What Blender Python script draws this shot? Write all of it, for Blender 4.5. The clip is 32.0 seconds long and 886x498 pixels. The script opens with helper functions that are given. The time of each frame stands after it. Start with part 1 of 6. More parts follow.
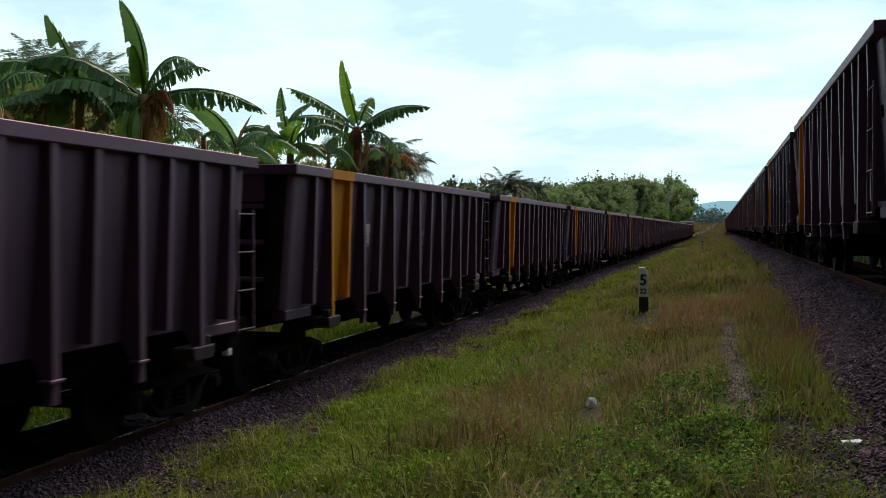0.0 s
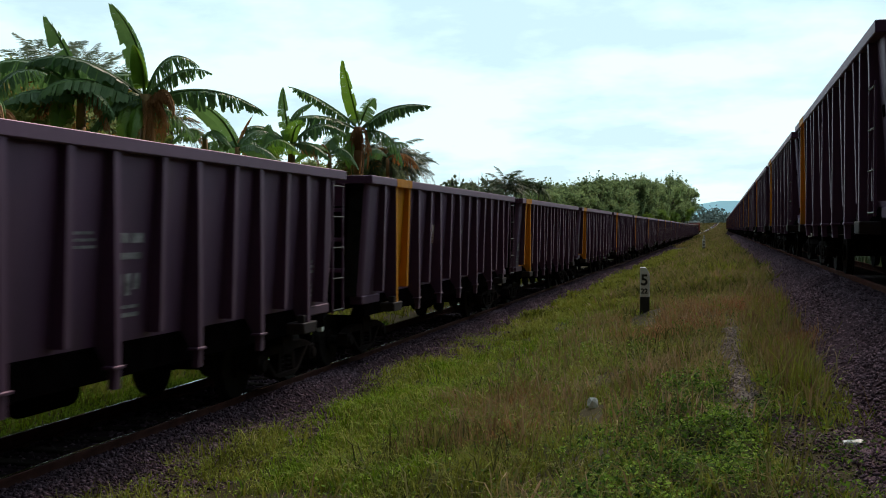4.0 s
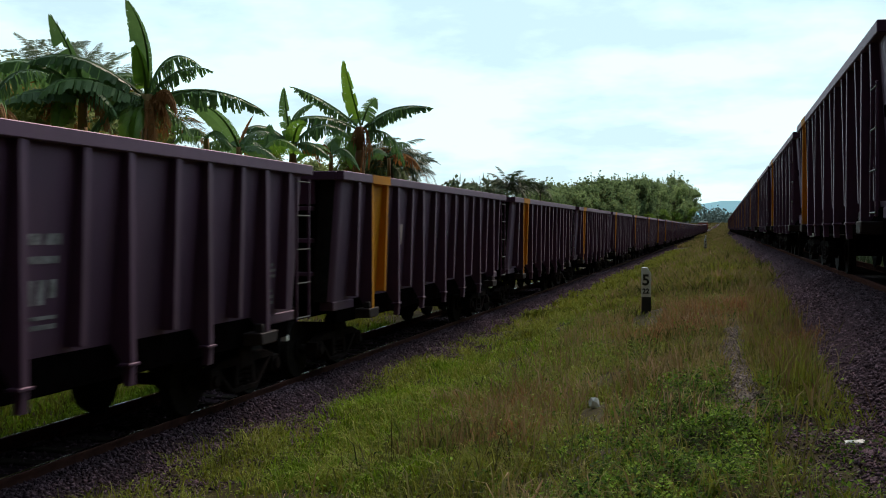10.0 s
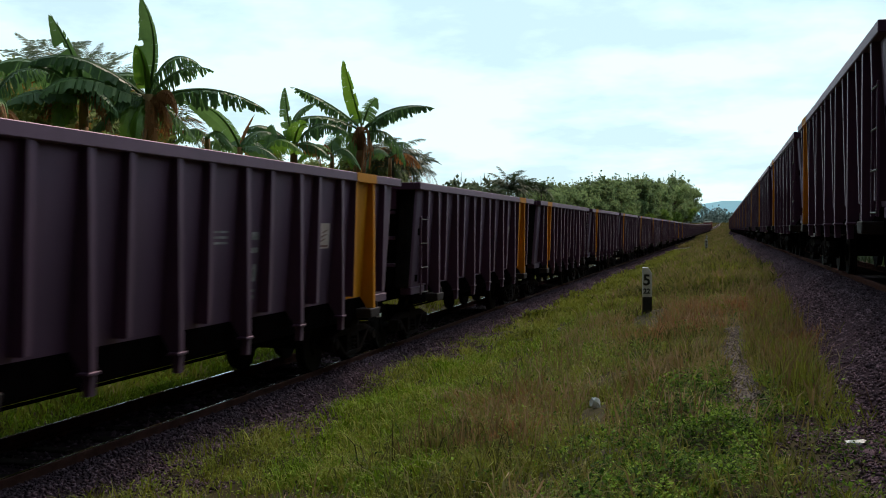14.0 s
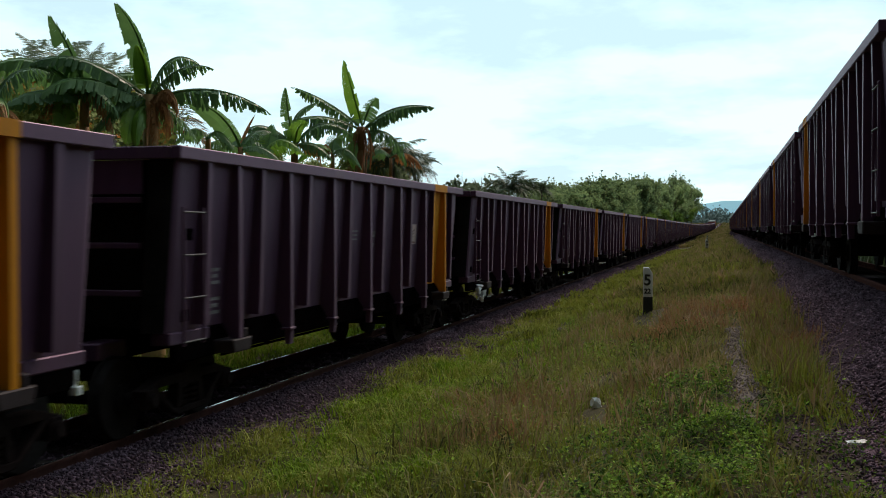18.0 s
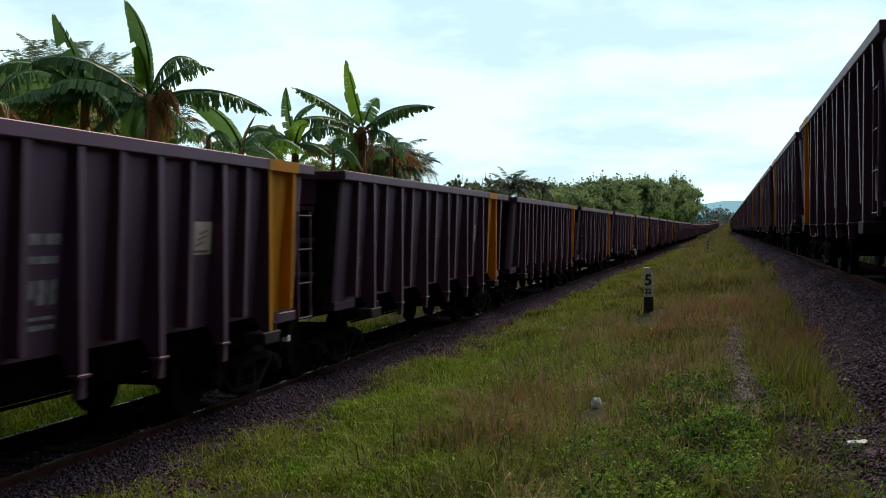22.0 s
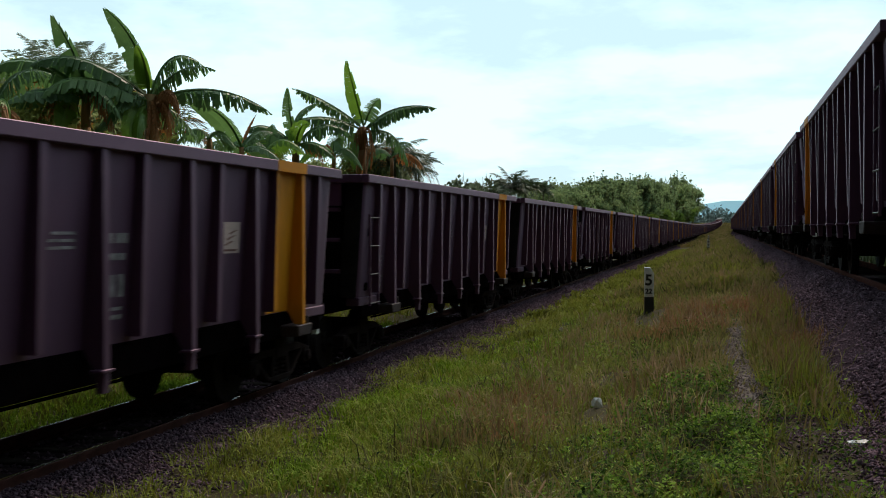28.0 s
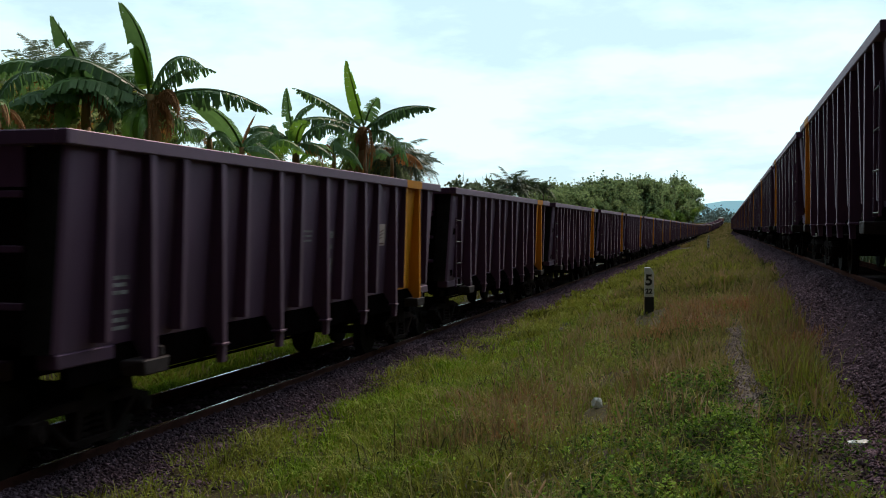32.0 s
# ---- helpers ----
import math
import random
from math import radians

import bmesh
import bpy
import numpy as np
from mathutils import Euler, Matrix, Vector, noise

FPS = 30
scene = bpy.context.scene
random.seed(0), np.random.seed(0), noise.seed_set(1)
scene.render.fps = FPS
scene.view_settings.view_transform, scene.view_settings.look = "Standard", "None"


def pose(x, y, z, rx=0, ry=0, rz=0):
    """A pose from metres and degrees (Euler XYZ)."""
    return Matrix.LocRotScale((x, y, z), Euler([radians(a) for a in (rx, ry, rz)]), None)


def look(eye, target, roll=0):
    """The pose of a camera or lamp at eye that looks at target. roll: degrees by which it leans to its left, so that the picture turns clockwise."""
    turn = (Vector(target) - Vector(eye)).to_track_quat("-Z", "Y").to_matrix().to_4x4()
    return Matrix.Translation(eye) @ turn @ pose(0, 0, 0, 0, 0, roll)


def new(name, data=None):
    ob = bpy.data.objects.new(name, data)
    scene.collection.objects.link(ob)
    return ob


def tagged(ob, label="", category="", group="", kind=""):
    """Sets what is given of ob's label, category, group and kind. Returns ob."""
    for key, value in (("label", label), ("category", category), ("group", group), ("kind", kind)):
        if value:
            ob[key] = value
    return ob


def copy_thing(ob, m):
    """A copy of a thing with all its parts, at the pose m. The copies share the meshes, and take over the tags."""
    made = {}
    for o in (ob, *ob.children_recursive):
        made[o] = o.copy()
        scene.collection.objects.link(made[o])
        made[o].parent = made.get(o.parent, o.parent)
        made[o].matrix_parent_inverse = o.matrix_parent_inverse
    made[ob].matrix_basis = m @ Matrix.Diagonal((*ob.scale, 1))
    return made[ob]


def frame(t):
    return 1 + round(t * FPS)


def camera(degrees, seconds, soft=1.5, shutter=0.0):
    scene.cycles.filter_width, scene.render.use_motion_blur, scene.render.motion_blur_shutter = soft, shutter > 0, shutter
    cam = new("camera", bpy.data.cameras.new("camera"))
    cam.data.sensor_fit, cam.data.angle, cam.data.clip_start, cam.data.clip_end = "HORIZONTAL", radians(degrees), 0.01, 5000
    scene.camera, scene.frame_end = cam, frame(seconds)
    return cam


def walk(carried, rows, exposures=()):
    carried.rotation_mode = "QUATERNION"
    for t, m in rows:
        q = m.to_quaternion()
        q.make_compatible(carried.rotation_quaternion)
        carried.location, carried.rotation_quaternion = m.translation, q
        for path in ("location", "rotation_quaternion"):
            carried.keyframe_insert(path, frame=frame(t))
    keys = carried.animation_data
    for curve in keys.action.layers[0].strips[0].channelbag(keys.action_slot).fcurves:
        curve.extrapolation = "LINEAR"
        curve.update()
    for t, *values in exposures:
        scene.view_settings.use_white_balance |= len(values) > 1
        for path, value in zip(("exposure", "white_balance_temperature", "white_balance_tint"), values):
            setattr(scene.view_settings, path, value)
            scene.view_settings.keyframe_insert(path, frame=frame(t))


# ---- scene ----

# ---------------------------------------------------------------- camera
LENS = 44.84
EYE_Z = 2.11
PAN = [(0, -0.175), (3, -0.131), (6, -0.087), (9, -0.05), (13, 0.0), (17, 0.035), (21, 0.073), (25, 0.099), (28, 0.111), (32, 0.117)]
cam = camera(LENS, 32.0, soft=1.0, shutter=0.25)
walk(cam, [(t, pose(0, 0, EYE_Z, 90 - 1.095, 0, 14.54 + d)) for t, d in PAN])

# ---------------------------------------------------------------- light
SUN_EL, SUN_AZ = 45.0, 5.0  # degrees; azimuth from the line of the track, negative towards the plants


def make_world():
    w = bpy.data.worlds.new("overcast_sky")
    scene.world = w
    w.use_nodes = True
    nt = w.node_tree
    nt.nodes.clear()
    out = nt.nodes.new("ShaderNodeOutputWorld")
    bg = nt.nodes.new("ShaderNodeBackground")
    sky = nt.nodes.new("ShaderNodeTexSky")
    sky.sky_type, sky.sun_disc = "NISHITA", False
    sky.sun_elevation, sky.sun_rotation = radians(SUN_EL), radians(SUN_AZ)
    bright = nt.nodes.new("ShaderNodeVectorMath")
    bright.operation = "SCALE"
    bright.inputs["Scale"].default_value = 0.10
    nt.links.new(sky.outputs[0], bright.inputs[0])
    co = nt.nodes.new("ShaderNodeTexCoord")
    # a cloud sheet overhead: the way up over the height gives its perspective towards the horizon
    xyz = nt.nodes.new("ShaderNodeSeparateXYZ")
    nt.links.new(co.outputs["Generated"], xyz.inputs[0])
    up = nt.nodes.new("ShaderNodeMath")
    up.operation = "MAXIMUM"
    nt.links.new(xyz.outputs["Z"], up.inputs[0])
    lift = nt.nodes.new("ShaderNodeMath")
    nt.links.new(up.outputs[0], lift.inputs[0])
    up.inputs[1].default_value, lift.inputs[1].default_value = 0.0, 0.20
    over = nt.nodes.new("ShaderNodeMath")
    over.operation = "DIVIDE"
    over.inputs[0].default_value = 1.0
    nt.links.new(lift.outputs[0], over.inputs[1])
    flat = nt.nodes.new("ShaderNodeVectorMath")
    flat.operation = "SCALE"
    nt.links.new(co.outputs["Generated"], flat.inputs[0])
    nt.links.new(over.outputs[0], flat.inputs["Scale"])
    mp = nt.nodes.new("ShaderNodeMapping")
    mp.inputs["Location"].default_value = (3.3, 8.6, 5.0)
    nt.links.new(flat.outputs[0], mp.inputs["Vector"])
    n1 = nt.nodes.new("ShaderNodeTexNoise")
    n1.inputs["Scale"].default_value, n1.inputs["Detail"].default_value, n1.inputs["Roughness"].default_value = 1.7, 6, 0.55
    nt.links.new(mp.outputs[0], n1.inputs["Vector"])
    ramp = nt.nodes.new("ShaderNodeValToRGB")
    ramp.color_ramp.elements[0].position, ramp.color_ramp.elements[0].color = 0.41, (0.56, 0.775, 0.85, 1)
    ramp.color_ramp.elements[1].position, ramp.color_ramp.elements[1].color = 0.565, (0.775, 1.02, 1.07, 1)
    nt.links.new(n1.outputs["Fac"], ramp.inputs[0])
    mix = nt.nodes.new("ShaderNodeMixRGB")
    mix.inputs[0].default_value = 0.92
    nt.links.new(bright.outputs[0], mix.inputs[1])
    nt.links.new(ramp.outputs[0], mix.inputs[2])
    # the veiled sun ahead makes that half of the sky brighter than the half behind
    az, el = radians(SUN_AZ), radians(SUN_EL)
    dot = nt.nodes.new("ShaderNodeVectorMath")
    dot.operation = "DOT_PRODUCT"
    nt.links.new(co.outputs["Generated"], dot.inputs[0])
    dot.inputs[1].default_value = (math.sin(az) * math.cos(el), math.cos(az) * math.cos(el), math.sin(el))
    veil = nt.nodes.new("ShaderNodeMapRange")
    for key, val in (("From Min", 0.20), ("From Max", 0.64), ("To Min", 0.05), ("To Max", 1.20)):
        veil.inputs[key].default_value = val
    nt.links.new(dot.outputs["Value"], veil.inputs["Value"])
    nt.links.new(mix.outputs[0], bg.inputs[0])
    nt.links.new(veil.outputs[0], bg.inputs[1])
    nt.links.new(bg.outputs[0], out.inputs[0])
    sun = bpy.data.lights.new("sun", "SUN")
    sun.energy, sun.angle, sun.color = 2.8, radians(26), (1.0, 0.80, 0.64)
    ob = new("sun", sun)
    az, el = radians(SUN_AZ), radians(SUN_EL)
    d = Vector((math.sin(az) * math.cos(el), math.cos(az) * math.cos(el), math.sin(el)))
    ob.matrix_world = look(d * 50, (0, 0, 0))


make_world()
scene.view_settings.exposure = 0.0


# ---------------------------------------------------------------- materials
def mat(name, dark, light, rough=0.7, metal=0.0, scale=3.0, fine=40.0, bump=0.15, stretch=(1, 1, 1), island=0.0, thing=0.0,
        through_light=0.0, third=None, third_at=0.62, world=False, third_scale=0.7, gloss=0.5, sheen=None):
    """A surface with coarse and fine variation: dark to light by a coarse noise, a fine grain on top, an optional third colour in patches."""
    m = bpy.data.materials.new(name)
    m.use_nodes = True
    nt = m.node_tree
    N, L = nt.nodes, nt.links
    b = N["Principled BSDF"]
    co = N.new("ShaderNodeTexCoord")
    info = N.new("ShaderNodeObjectInfo")
    geo = N.new("ShaderNodeNewGeometry")
    vec = N.new("ShaderNodeVectorMath")
    vec.operation = "MULTIPLY_ADD"
    src = geo.outputs["Position"] if world else co.outputs["Object"]
    L.new(src, vec.inputs[0])
    vec.inputs[1].default_value = stretch
    shift = N.new("ShaderNodeVectorMath")
    shift.operation = "SCALE"
    shift.inputs[0].default_value = (17.0, 31.0, 23.0)
    if world:
        shift.inputs["Scale"].default_value = 0.0
    else:
        L.new(info.outputs["Random"], shift.inputs["Scale"])
    L.new(shift.outputs[0], vec.inputs[2])

    def noise_tex(s, detail):
        n = N.new("ShaderNodeTexNoise")
        n.inputs["Scale"].default_value, n.inputs["Detail"].default_value, n.inputs["Roughness"].default_value = s, detail, 0.6
        L.new(vec.outputs[0], n.inputs["Vector"])
        return n

    n1, n2 = noise_tex(scale, 4), noise_tex(fine, 3)
    add = N.new("ShaderNodeMath")
    add.operation = "MULTIPLY_ADD"
    L.new(n2.outputs["Fac"], add.inputs[0])
    add.inputs[1].default_value = 0.45
    L.new(n1.outputs["Fac"], add.inputs[2])
    if island:
        a2 = N.new("ShaderNodeMath")
        a2.operation = "MULTIPLY_ADD"
        L.new(geo.outputs["Random Per Island"], a2.inputs[0])
        a2.inputs[1].default_value = island
        L.new(add.outputs[0], a2.inputs[2])
        add = a2
    if thing:
        a3 = N.new("ShaderNodeMath")
        a3.operation = "MULTIPLY_ADD"
        L.new(info.outputs["Random"], a3.inputs[0])
        a3.inputs[1].default_value = thing
        L.new(add.outputs[0], a3.inputs[2])
        add = a3
    mid = 0.725 + island / 2 + thing / 2
    spread = 0.24 + island / 2.6 + thing / 2.6
    rng = N.new("ShaderNodeMapRange")
    rng.inputs["From Min"].default_value, rng.inputs["From Max"].default_value = mid - spread, mid + spread
    L.new(add.outputs[0], rng.inputs["Value"])
    mix = N.new("ShaderNodeMixRGB")
    mix.inputs[1].default_value, mix.inputs[2].default_value = (*dark, 1), (*light, 1)
    L.new(rng.outputs[0], mix.inputs[0])
    col = mix.outputs[0]
    if third:
        n3 = noise_tex(third_scale, 5)
        r3 = N.new("ShaderNodeMapRange")
        r3.inputs["From Min"].default_value, r3.inputs["From Max"].default_value = third_at - 0.05, third_at + 0.07
        L.new(n3.outputs["Fac"], r3.inputs["Value"])
        m3 = N.new("ShaderNodeMixRGB")
        L.new(r3.outputs[0], m3.inputs[0])
        L.new(col, m3.inputs[1])
        m3.inputs[2].default_value = (*third, 1)
        col = m3.outputs[0]
    L.new(col, b.inputs["Base Color"])
    b.inputs["Roughness"].default_value, b.inputs["Metallic"].default_value = rough, metal
    b.inputs["Specular IOR Level"].default_value = gloss
    if sheen:
        b.inputs["Specular Tint"].default_value = (*sheen, 1)
    if bump:
        bp = N.new("ShaderNodeBump")
        bp.inputs["Strength"].default_value, bp.inputs["Distance"].default_value = bump, 0.01
        L.new(n2.outputs["Fac"], bp.inputs["Height"])
        L.new(bp.outputs[0], b.inputs["Normal"])
    if through_light:
        tr = N.new("ShaderNodeBsdfTranslucent")
        L.new(col, tr.inputs[0])
        ms = N.new("ShaderNodeMixShader")
        ms.inputs[0].default_value = through_light
        L.new(b.outputs[0], ms.inputs[1])
        L.new(tr.outputs[0], ms.inputs[2])
        L.new(ms.outputs[0], N["Material Output"].inputs["Surface"])
    return m


M_STEEL = mat("wagon_paint", (0.027, 0.0116, 0.025), (0.063, 0.027, 0.059), rough=0.55, gloss=1.0, sheen=(1.0, 0.55, 0.85), scale=1.6, fine=14, stretch=(1, 1, 0.25), thing=0.15,
              third=(0.060, 0.034, 0.034), third_at=0.66, third_scale=1.1)
steel = M_STEEL.node_tree.nodes["Principled BSDF"]   # a thin coat of dust
steel.inputs["Sheen Weight"].default_value, steel.inputs["Sheen Roughness"].default_value = 0.16, 0.35
steel.inputs["Sheen Tint"].default_value = (0.62, 0.55, 0.72, 1)
# coal dust inside the tubs, and the shade painted on their end faces
M_STEEL_IN = mat("dust_and_shade_steel", (0.006, 0.005, 0.005), (0.018, 0.015, 0.015), rough=1.0, gloss=0.03)
M_YELLOW = mat("yellow_band_paint", (0.46, 0.165, 0.005), (0.62, 0.235, 0.007), rough=0.65, gloss=0.2, scale=2.0, fine=18, stretch=(1, 1, 0.3),
               third=(0.22, 0.10, 0.02), third_at=0.64, third_scale=1.6)
# shade beneath the wagons is put into this near-black base colour
M_UNDER = mat("shaded_underframe_steel", (0.0018, 0.0013, 0.0013), (0.005, 0.0035, 0.0038), rough=1.0, gloss=0.0, scale=6, fine=40, thing=0.1)
# very dark brown, a step lighter than the underframe
M_BOGIE = mat("dark_bogie_steel", (0.007, 0.005, 0.005), (0.024, 0.016, 0.016), rough=0.95, gloss=0.03, scale=5, fine=30, thing=0.1)
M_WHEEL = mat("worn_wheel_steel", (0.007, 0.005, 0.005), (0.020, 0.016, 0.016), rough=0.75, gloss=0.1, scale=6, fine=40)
M_RUNG = mat("worn_grab_iron", (0.045, 0.036, 0.038), (0.10, 0.085, 0.087), rough=0.55, gloss=0.3, scale=8)
M_BLOCK = mat("grey_bolster_paint", (0.022, 0.015, 0.017), (0.044, 0.031, 0.035), rough=0.7, gloss=0.15, scale=4)
M_WHITE = mat("white_paint", (0.74, 0.74, 0.74), (0.90, 0.90, 0.90), rough=0.5, scale=9, fine=60)
M_LOGO = mat("pale_emblem_paint", (0.42, 0.30, 0.28), (0.60, 0.44, 0.42), rough=0.6, scale=5)
M_LOGO_INK = mat("red_brown_emblem_ink", (0.10, 0.035, 0.035), (0.20, 0.06, 0.05), rough=0.6)
M_STENCIL = mat("faded_stencil_paint", (0.07, 0.058, 0.064), (0.36, 0.32, 0.34), rough=0.7, scale=9, fine=45)
M_BLACK = mat("black_paint", (0.012, 0.012, 0.013), (0.03, 0.03, 0.03), rough=0.6)
M_RAIL_SIDE = mat("rusty_rail_web", (0.060, 0.019, 0.015), (0.135, 0.043, 0.030), rough=0.95, gloss=0.06, scale=4, fine=50)
M_RAIL_DARK = mat("dark_rusty_rail", (0.044, 0.018, 0.016), (0.100, 0.040, 0.034), rough=0.9, gloss=0.1, scale=4, fine=50)
M_RAIL_HEAD = mat("polished_rail_head", (0.50, 0.49, 0.49), (0.70, 0.69, 0.69), rough=0.2, metal=1.0, scale=2, fine=20, bump=0.05)
M_SLEEPER = mat("stained_sleeper", (0.022, 0.016, 0.015), (0.055, 0.042, 0.038), rough=1.0, gloss=0.02, scale=3, fine=30, thing=0.2)
M_BALLAST = mat("ballast_bed", (0.022, 0.014, 0.018), (0.068, 0.044, 0.056), rough=1.0, gloss=0.0, scale=5, fine=26, bump=1.0, world=True)
M_PEBBLE = mat("path_pebble", (0.060, 0.048, 0.045), (0.26, 0.21, 0.20), rough=0.95, gloss=0.1, scale=6, fine=40, island=0.7, world=True)
M_STONE = mat("ballast_stone", (0.020, 0.012, 0.018), (0.215, 0.136, 0.178), rough=0.95, gloss=0.1, scale=6, fine=40, island=1.0, thing=0.4, world=True)
M_EARTH = mat("grassy_earth", (0.018, 0.014, 0.006), (0.056, 0.045, 0.017), rough=0.95, gloss=0.1, scale=1.1, fine=12, bump=0.6, world=True,
              third=(0.060, 0.047, 0.032), third_at=0.6, third_scale=0.8)
M_PATH = mat("trodden_path", (0.080, 0.062, 0.057), (0.19, 0.155, 0.145), rough=1.0, gloss=0.05, scale=3, fine=30, bump=0.6, world=True)
def meadow(name, tones, patch_scale=0.9, share=0.55, through_light=0.25, rough=0.8, gloss=0.12):
    """Blades and leaves: each takes one of several tones, by chance and by patches of the meadow."""
    m = bpy.data.materials.new(name)
    m.use_nodes = True
    N, L = m.node_tree.nodes, m.node_tree.links
    b = N["Principled BSDF"]
    geo = N.new("ShaderNodeNewGeometry")
    n = N.new("ShaderNodeTexNoise")
    n.inputs["Scale"].default_value, n.inputs["Detail"].default_value, n.inputs["Roughness"].default_value = patch_scale, 5, 0.65
    L.new(geo.outputs["Position"], n.inputs["Vector"])
    r = N.new("ShaderNodeMapRange")
    r.inputs["From Min"].default_value, r.inputs["From Max"].default_value = 0.36, 0.66
    r.inputs["To Max"].default_value = 1 - share
    L.new(n.outputs["Fac"], r.inputs["Value"])
    add = N.new("ShaderNodeMath")
    add.operation = "MULTIPLY_ADD"
    L.new(geo.outputs["Random Per Island"], add.inputs[0])
    add.inputs[1].default_value = share
    L.new(r.outputs[0], add.inputs[2])
    ramp = N.new("ShaderNodeValToRGB")
    el = ramp.color_ramp.elements
    while len(el) < len(tones):
        el.new(0.5)
    for i, c in enumerate(tones):
        el[i].position, el[i].color = i / (len(tones) - 1), (*c, 1)
    L.new(add.outputs[0], ramp.inputs[0])
    L.new(ramp.outputs[0], b.inputs["Base Color"])
    b.inputs["Roughness"].default_value, b.inputs["Specular IOR Level"].default_value = rough, gloss
    tr = N.new("ShaderNodeBsdfTranslucent")
    L.new(ramp.outputs[0], tr.inputs[0])
    ms = N.new("ShaderNodeMixShader")
    ms.inputs[0].default_value = through_light
    L.new(b.outputs[0], ms.inputs[1])
    L.new(tr.outputs[0], ms.inputs[2])
    L.new(ms.outputs[0], N["Material Output"].inputs["Surface"])
    return m


M_GRASS = meadow("short_green_grass", [(0.050, 0.044, 0.016), (0.130, 0.144, 0.019), (0.230, 0.259, 0.036), (0.320, 0.332, 0.074), (0.348, 0.206, 0.193)], 0.7, 0.45)
M_LUSH = meadow("lush_green_grass", [(0.045, 0.070, 0.006), (0.120, 0.195, 0.010), (0.21, 0.32, 0.020), (0.31, 0.41, 0.04)], 1.2, 0.6)
M_HERB = meadow("small_leaved_herbs", [(0.050, 0.059, 0.012), (0.134, 0.177, 0.016), (0.232, 0.290, 0.040), (0.354, 0.379, 0.110)], 1.0, 0.5)
M_TALL = meadow("seeding_tall_grass", [(0.031, 0.029, 0.013), (0.110, 0.111, 0.029), (0.236, 0.221, 0.071), (0.325, 0.222, 0.125), (0.524, 0.365, 0.265)], 0.55, 0.42)
M_RED = meadow("withered_red_grass", [(0.10, 0.045, 0.022), (0.26, 0.115, 0.055), (0.40, 0.21, 0.11), (0.20, 0.17, 0.04)], 1.5, 0.7)
M_DRY = meadow("dry_seed_heads", [(0.11, 0.072, 0.035), (0.25, 0.165, 0.085), (0.42, 0.31, 0.19)], 0.8)
M_WEED = meadow("broad_leaf_weeds", [(0.005, 0.014, 0.003), (0.022, 0.050, 0.007), (0.072, 0.142, 0.016), (0.200, 0.315, 0.030), (0.36, 0.50, 0.10)], 4.0, 0.55, 0.22, 0.75, 0.05)
M_BANANA = mat("banana_leaf", (0.056, 0.128, 0.042), (0.168, 0.300, 0.084), rough=0.42, scale=1.5, fine=10, bump=0, thing=0.5, through_light=0.42)
M_BANANA_YOUNG = mat("young_banana_leaf", (0.115, 0.240, 0.022), (0.205, 0.365, 0.045), rough=0.45, scale=1.5, fine=10, bump=0, through_light=0.45)
M_BANANA_DRY = mat("withered_banana_leaf", (0.22, 0.088, 0.028), (0.46, 0.21, 0.07), rough=0.8, scale=2, fine=12, bump=0, thing=0.4, through_light=0.4)
M_STEM = mat("banana_stem", (0.17, 0.12, 0.04), (0.42, 0.25, 0.10), rough=0.8, scale=3, fine=12, stretch=(1, 1, 0.3), third=(0.26, 0.11, 0.04), third_at=0.52, third_scale=2)
M_TRUNK = mat("tree_bark", (0.06, 0.045, 0.035), (0.15, 0.12, 0.09), rough=0.95, scale=4, fine=20)
M_LEAVES = mat("tree_leaves", (0.125, 0.165, 0.068), (0.34, 0.39, 0.17), rough=0.85, gloss=0.1, scale=0.5, fine=3, bump=0, island=0.6, thing=0.3, through_light=0.68)
M_WOOD = mat("wood_leaves", (0.064, 0.106, 0.056), (0.36, 0.47, 0.205), rough=0.85, gloss=0.1, scale=0.35, fine=2, bump=0, island=0.6, thing=0.4, through_light=0.6)
M_LEAVES_LIGHT = mat("light_tree_leaves", (0.12, 0.19, 0.035), (0.24, 0.35, 0.08), rough=0.85, gloss=0.1, scale=0.5, fine=3, bump=0, island=0.5, through_light=0.5)
M_PALM_PALE = mat("pale_palm_fronds", (0.095, 0.135, 0.080), (0.24, 0.29, 0.19), rough=0.6, scale=0.8, fine=5, bump=0, island=0.4, thing=0.3, through_light=0.35)
M_BRUSH = mat("mixed_undergrowth", (0.10, 0.135, 0.035), (0.28, 0.34, 0.09), rough=0.8, gloss=0.2, scale=0.9, fine=4, bump=0, island=0.6, through_light=0.4,
              third=(0.42, 0.16, 0.04), third_at=0.58, third_scale=1.6)
M_DARK_LEAVES = mat("dark_tree_leaves", (0.080, 0.110, 0.065), (0.19, 0.23, 0.14), rough=0.85, gloss=0.1, scale=0.5, fine=3, bump=0, island=0.5, through_light=0.45)
M_PALM = mat("palm_fronds", (0.028, 0.056, 0.020), (0.075, 0.112, 0.042), rough=0.55, scale=0.8, fine=5, bump=0, island=0.3, thing=0.3, through_light=0.2)
# the haze of distance is mixed into these pale blue-grey leaves
M_FAR_WOOD = mat("haze_tinted_wood", (0.17, 0.24, 0.23), (0.26, 0.33, 0.31), rough=0.9, scale=0.05, fine=0.5, bump=0, island=0.5)
M_CAB = mat("locomotive_white", (0.6, 0.6, 0.6), (0.8, 0.8, 0.8), rough=0.4)
M_LOCO = mat("locomotive_red", (0.25, 0.05, 0.03), (0.4, 0.08, 0.04), rough=0.4)
M_BAG = mat("thin_plastic_litter", (0.75, 0.75, 0.76), (0.95, 0.95, 0.96), rough=0.35, scale=20, fine=80, through_light=0.1)


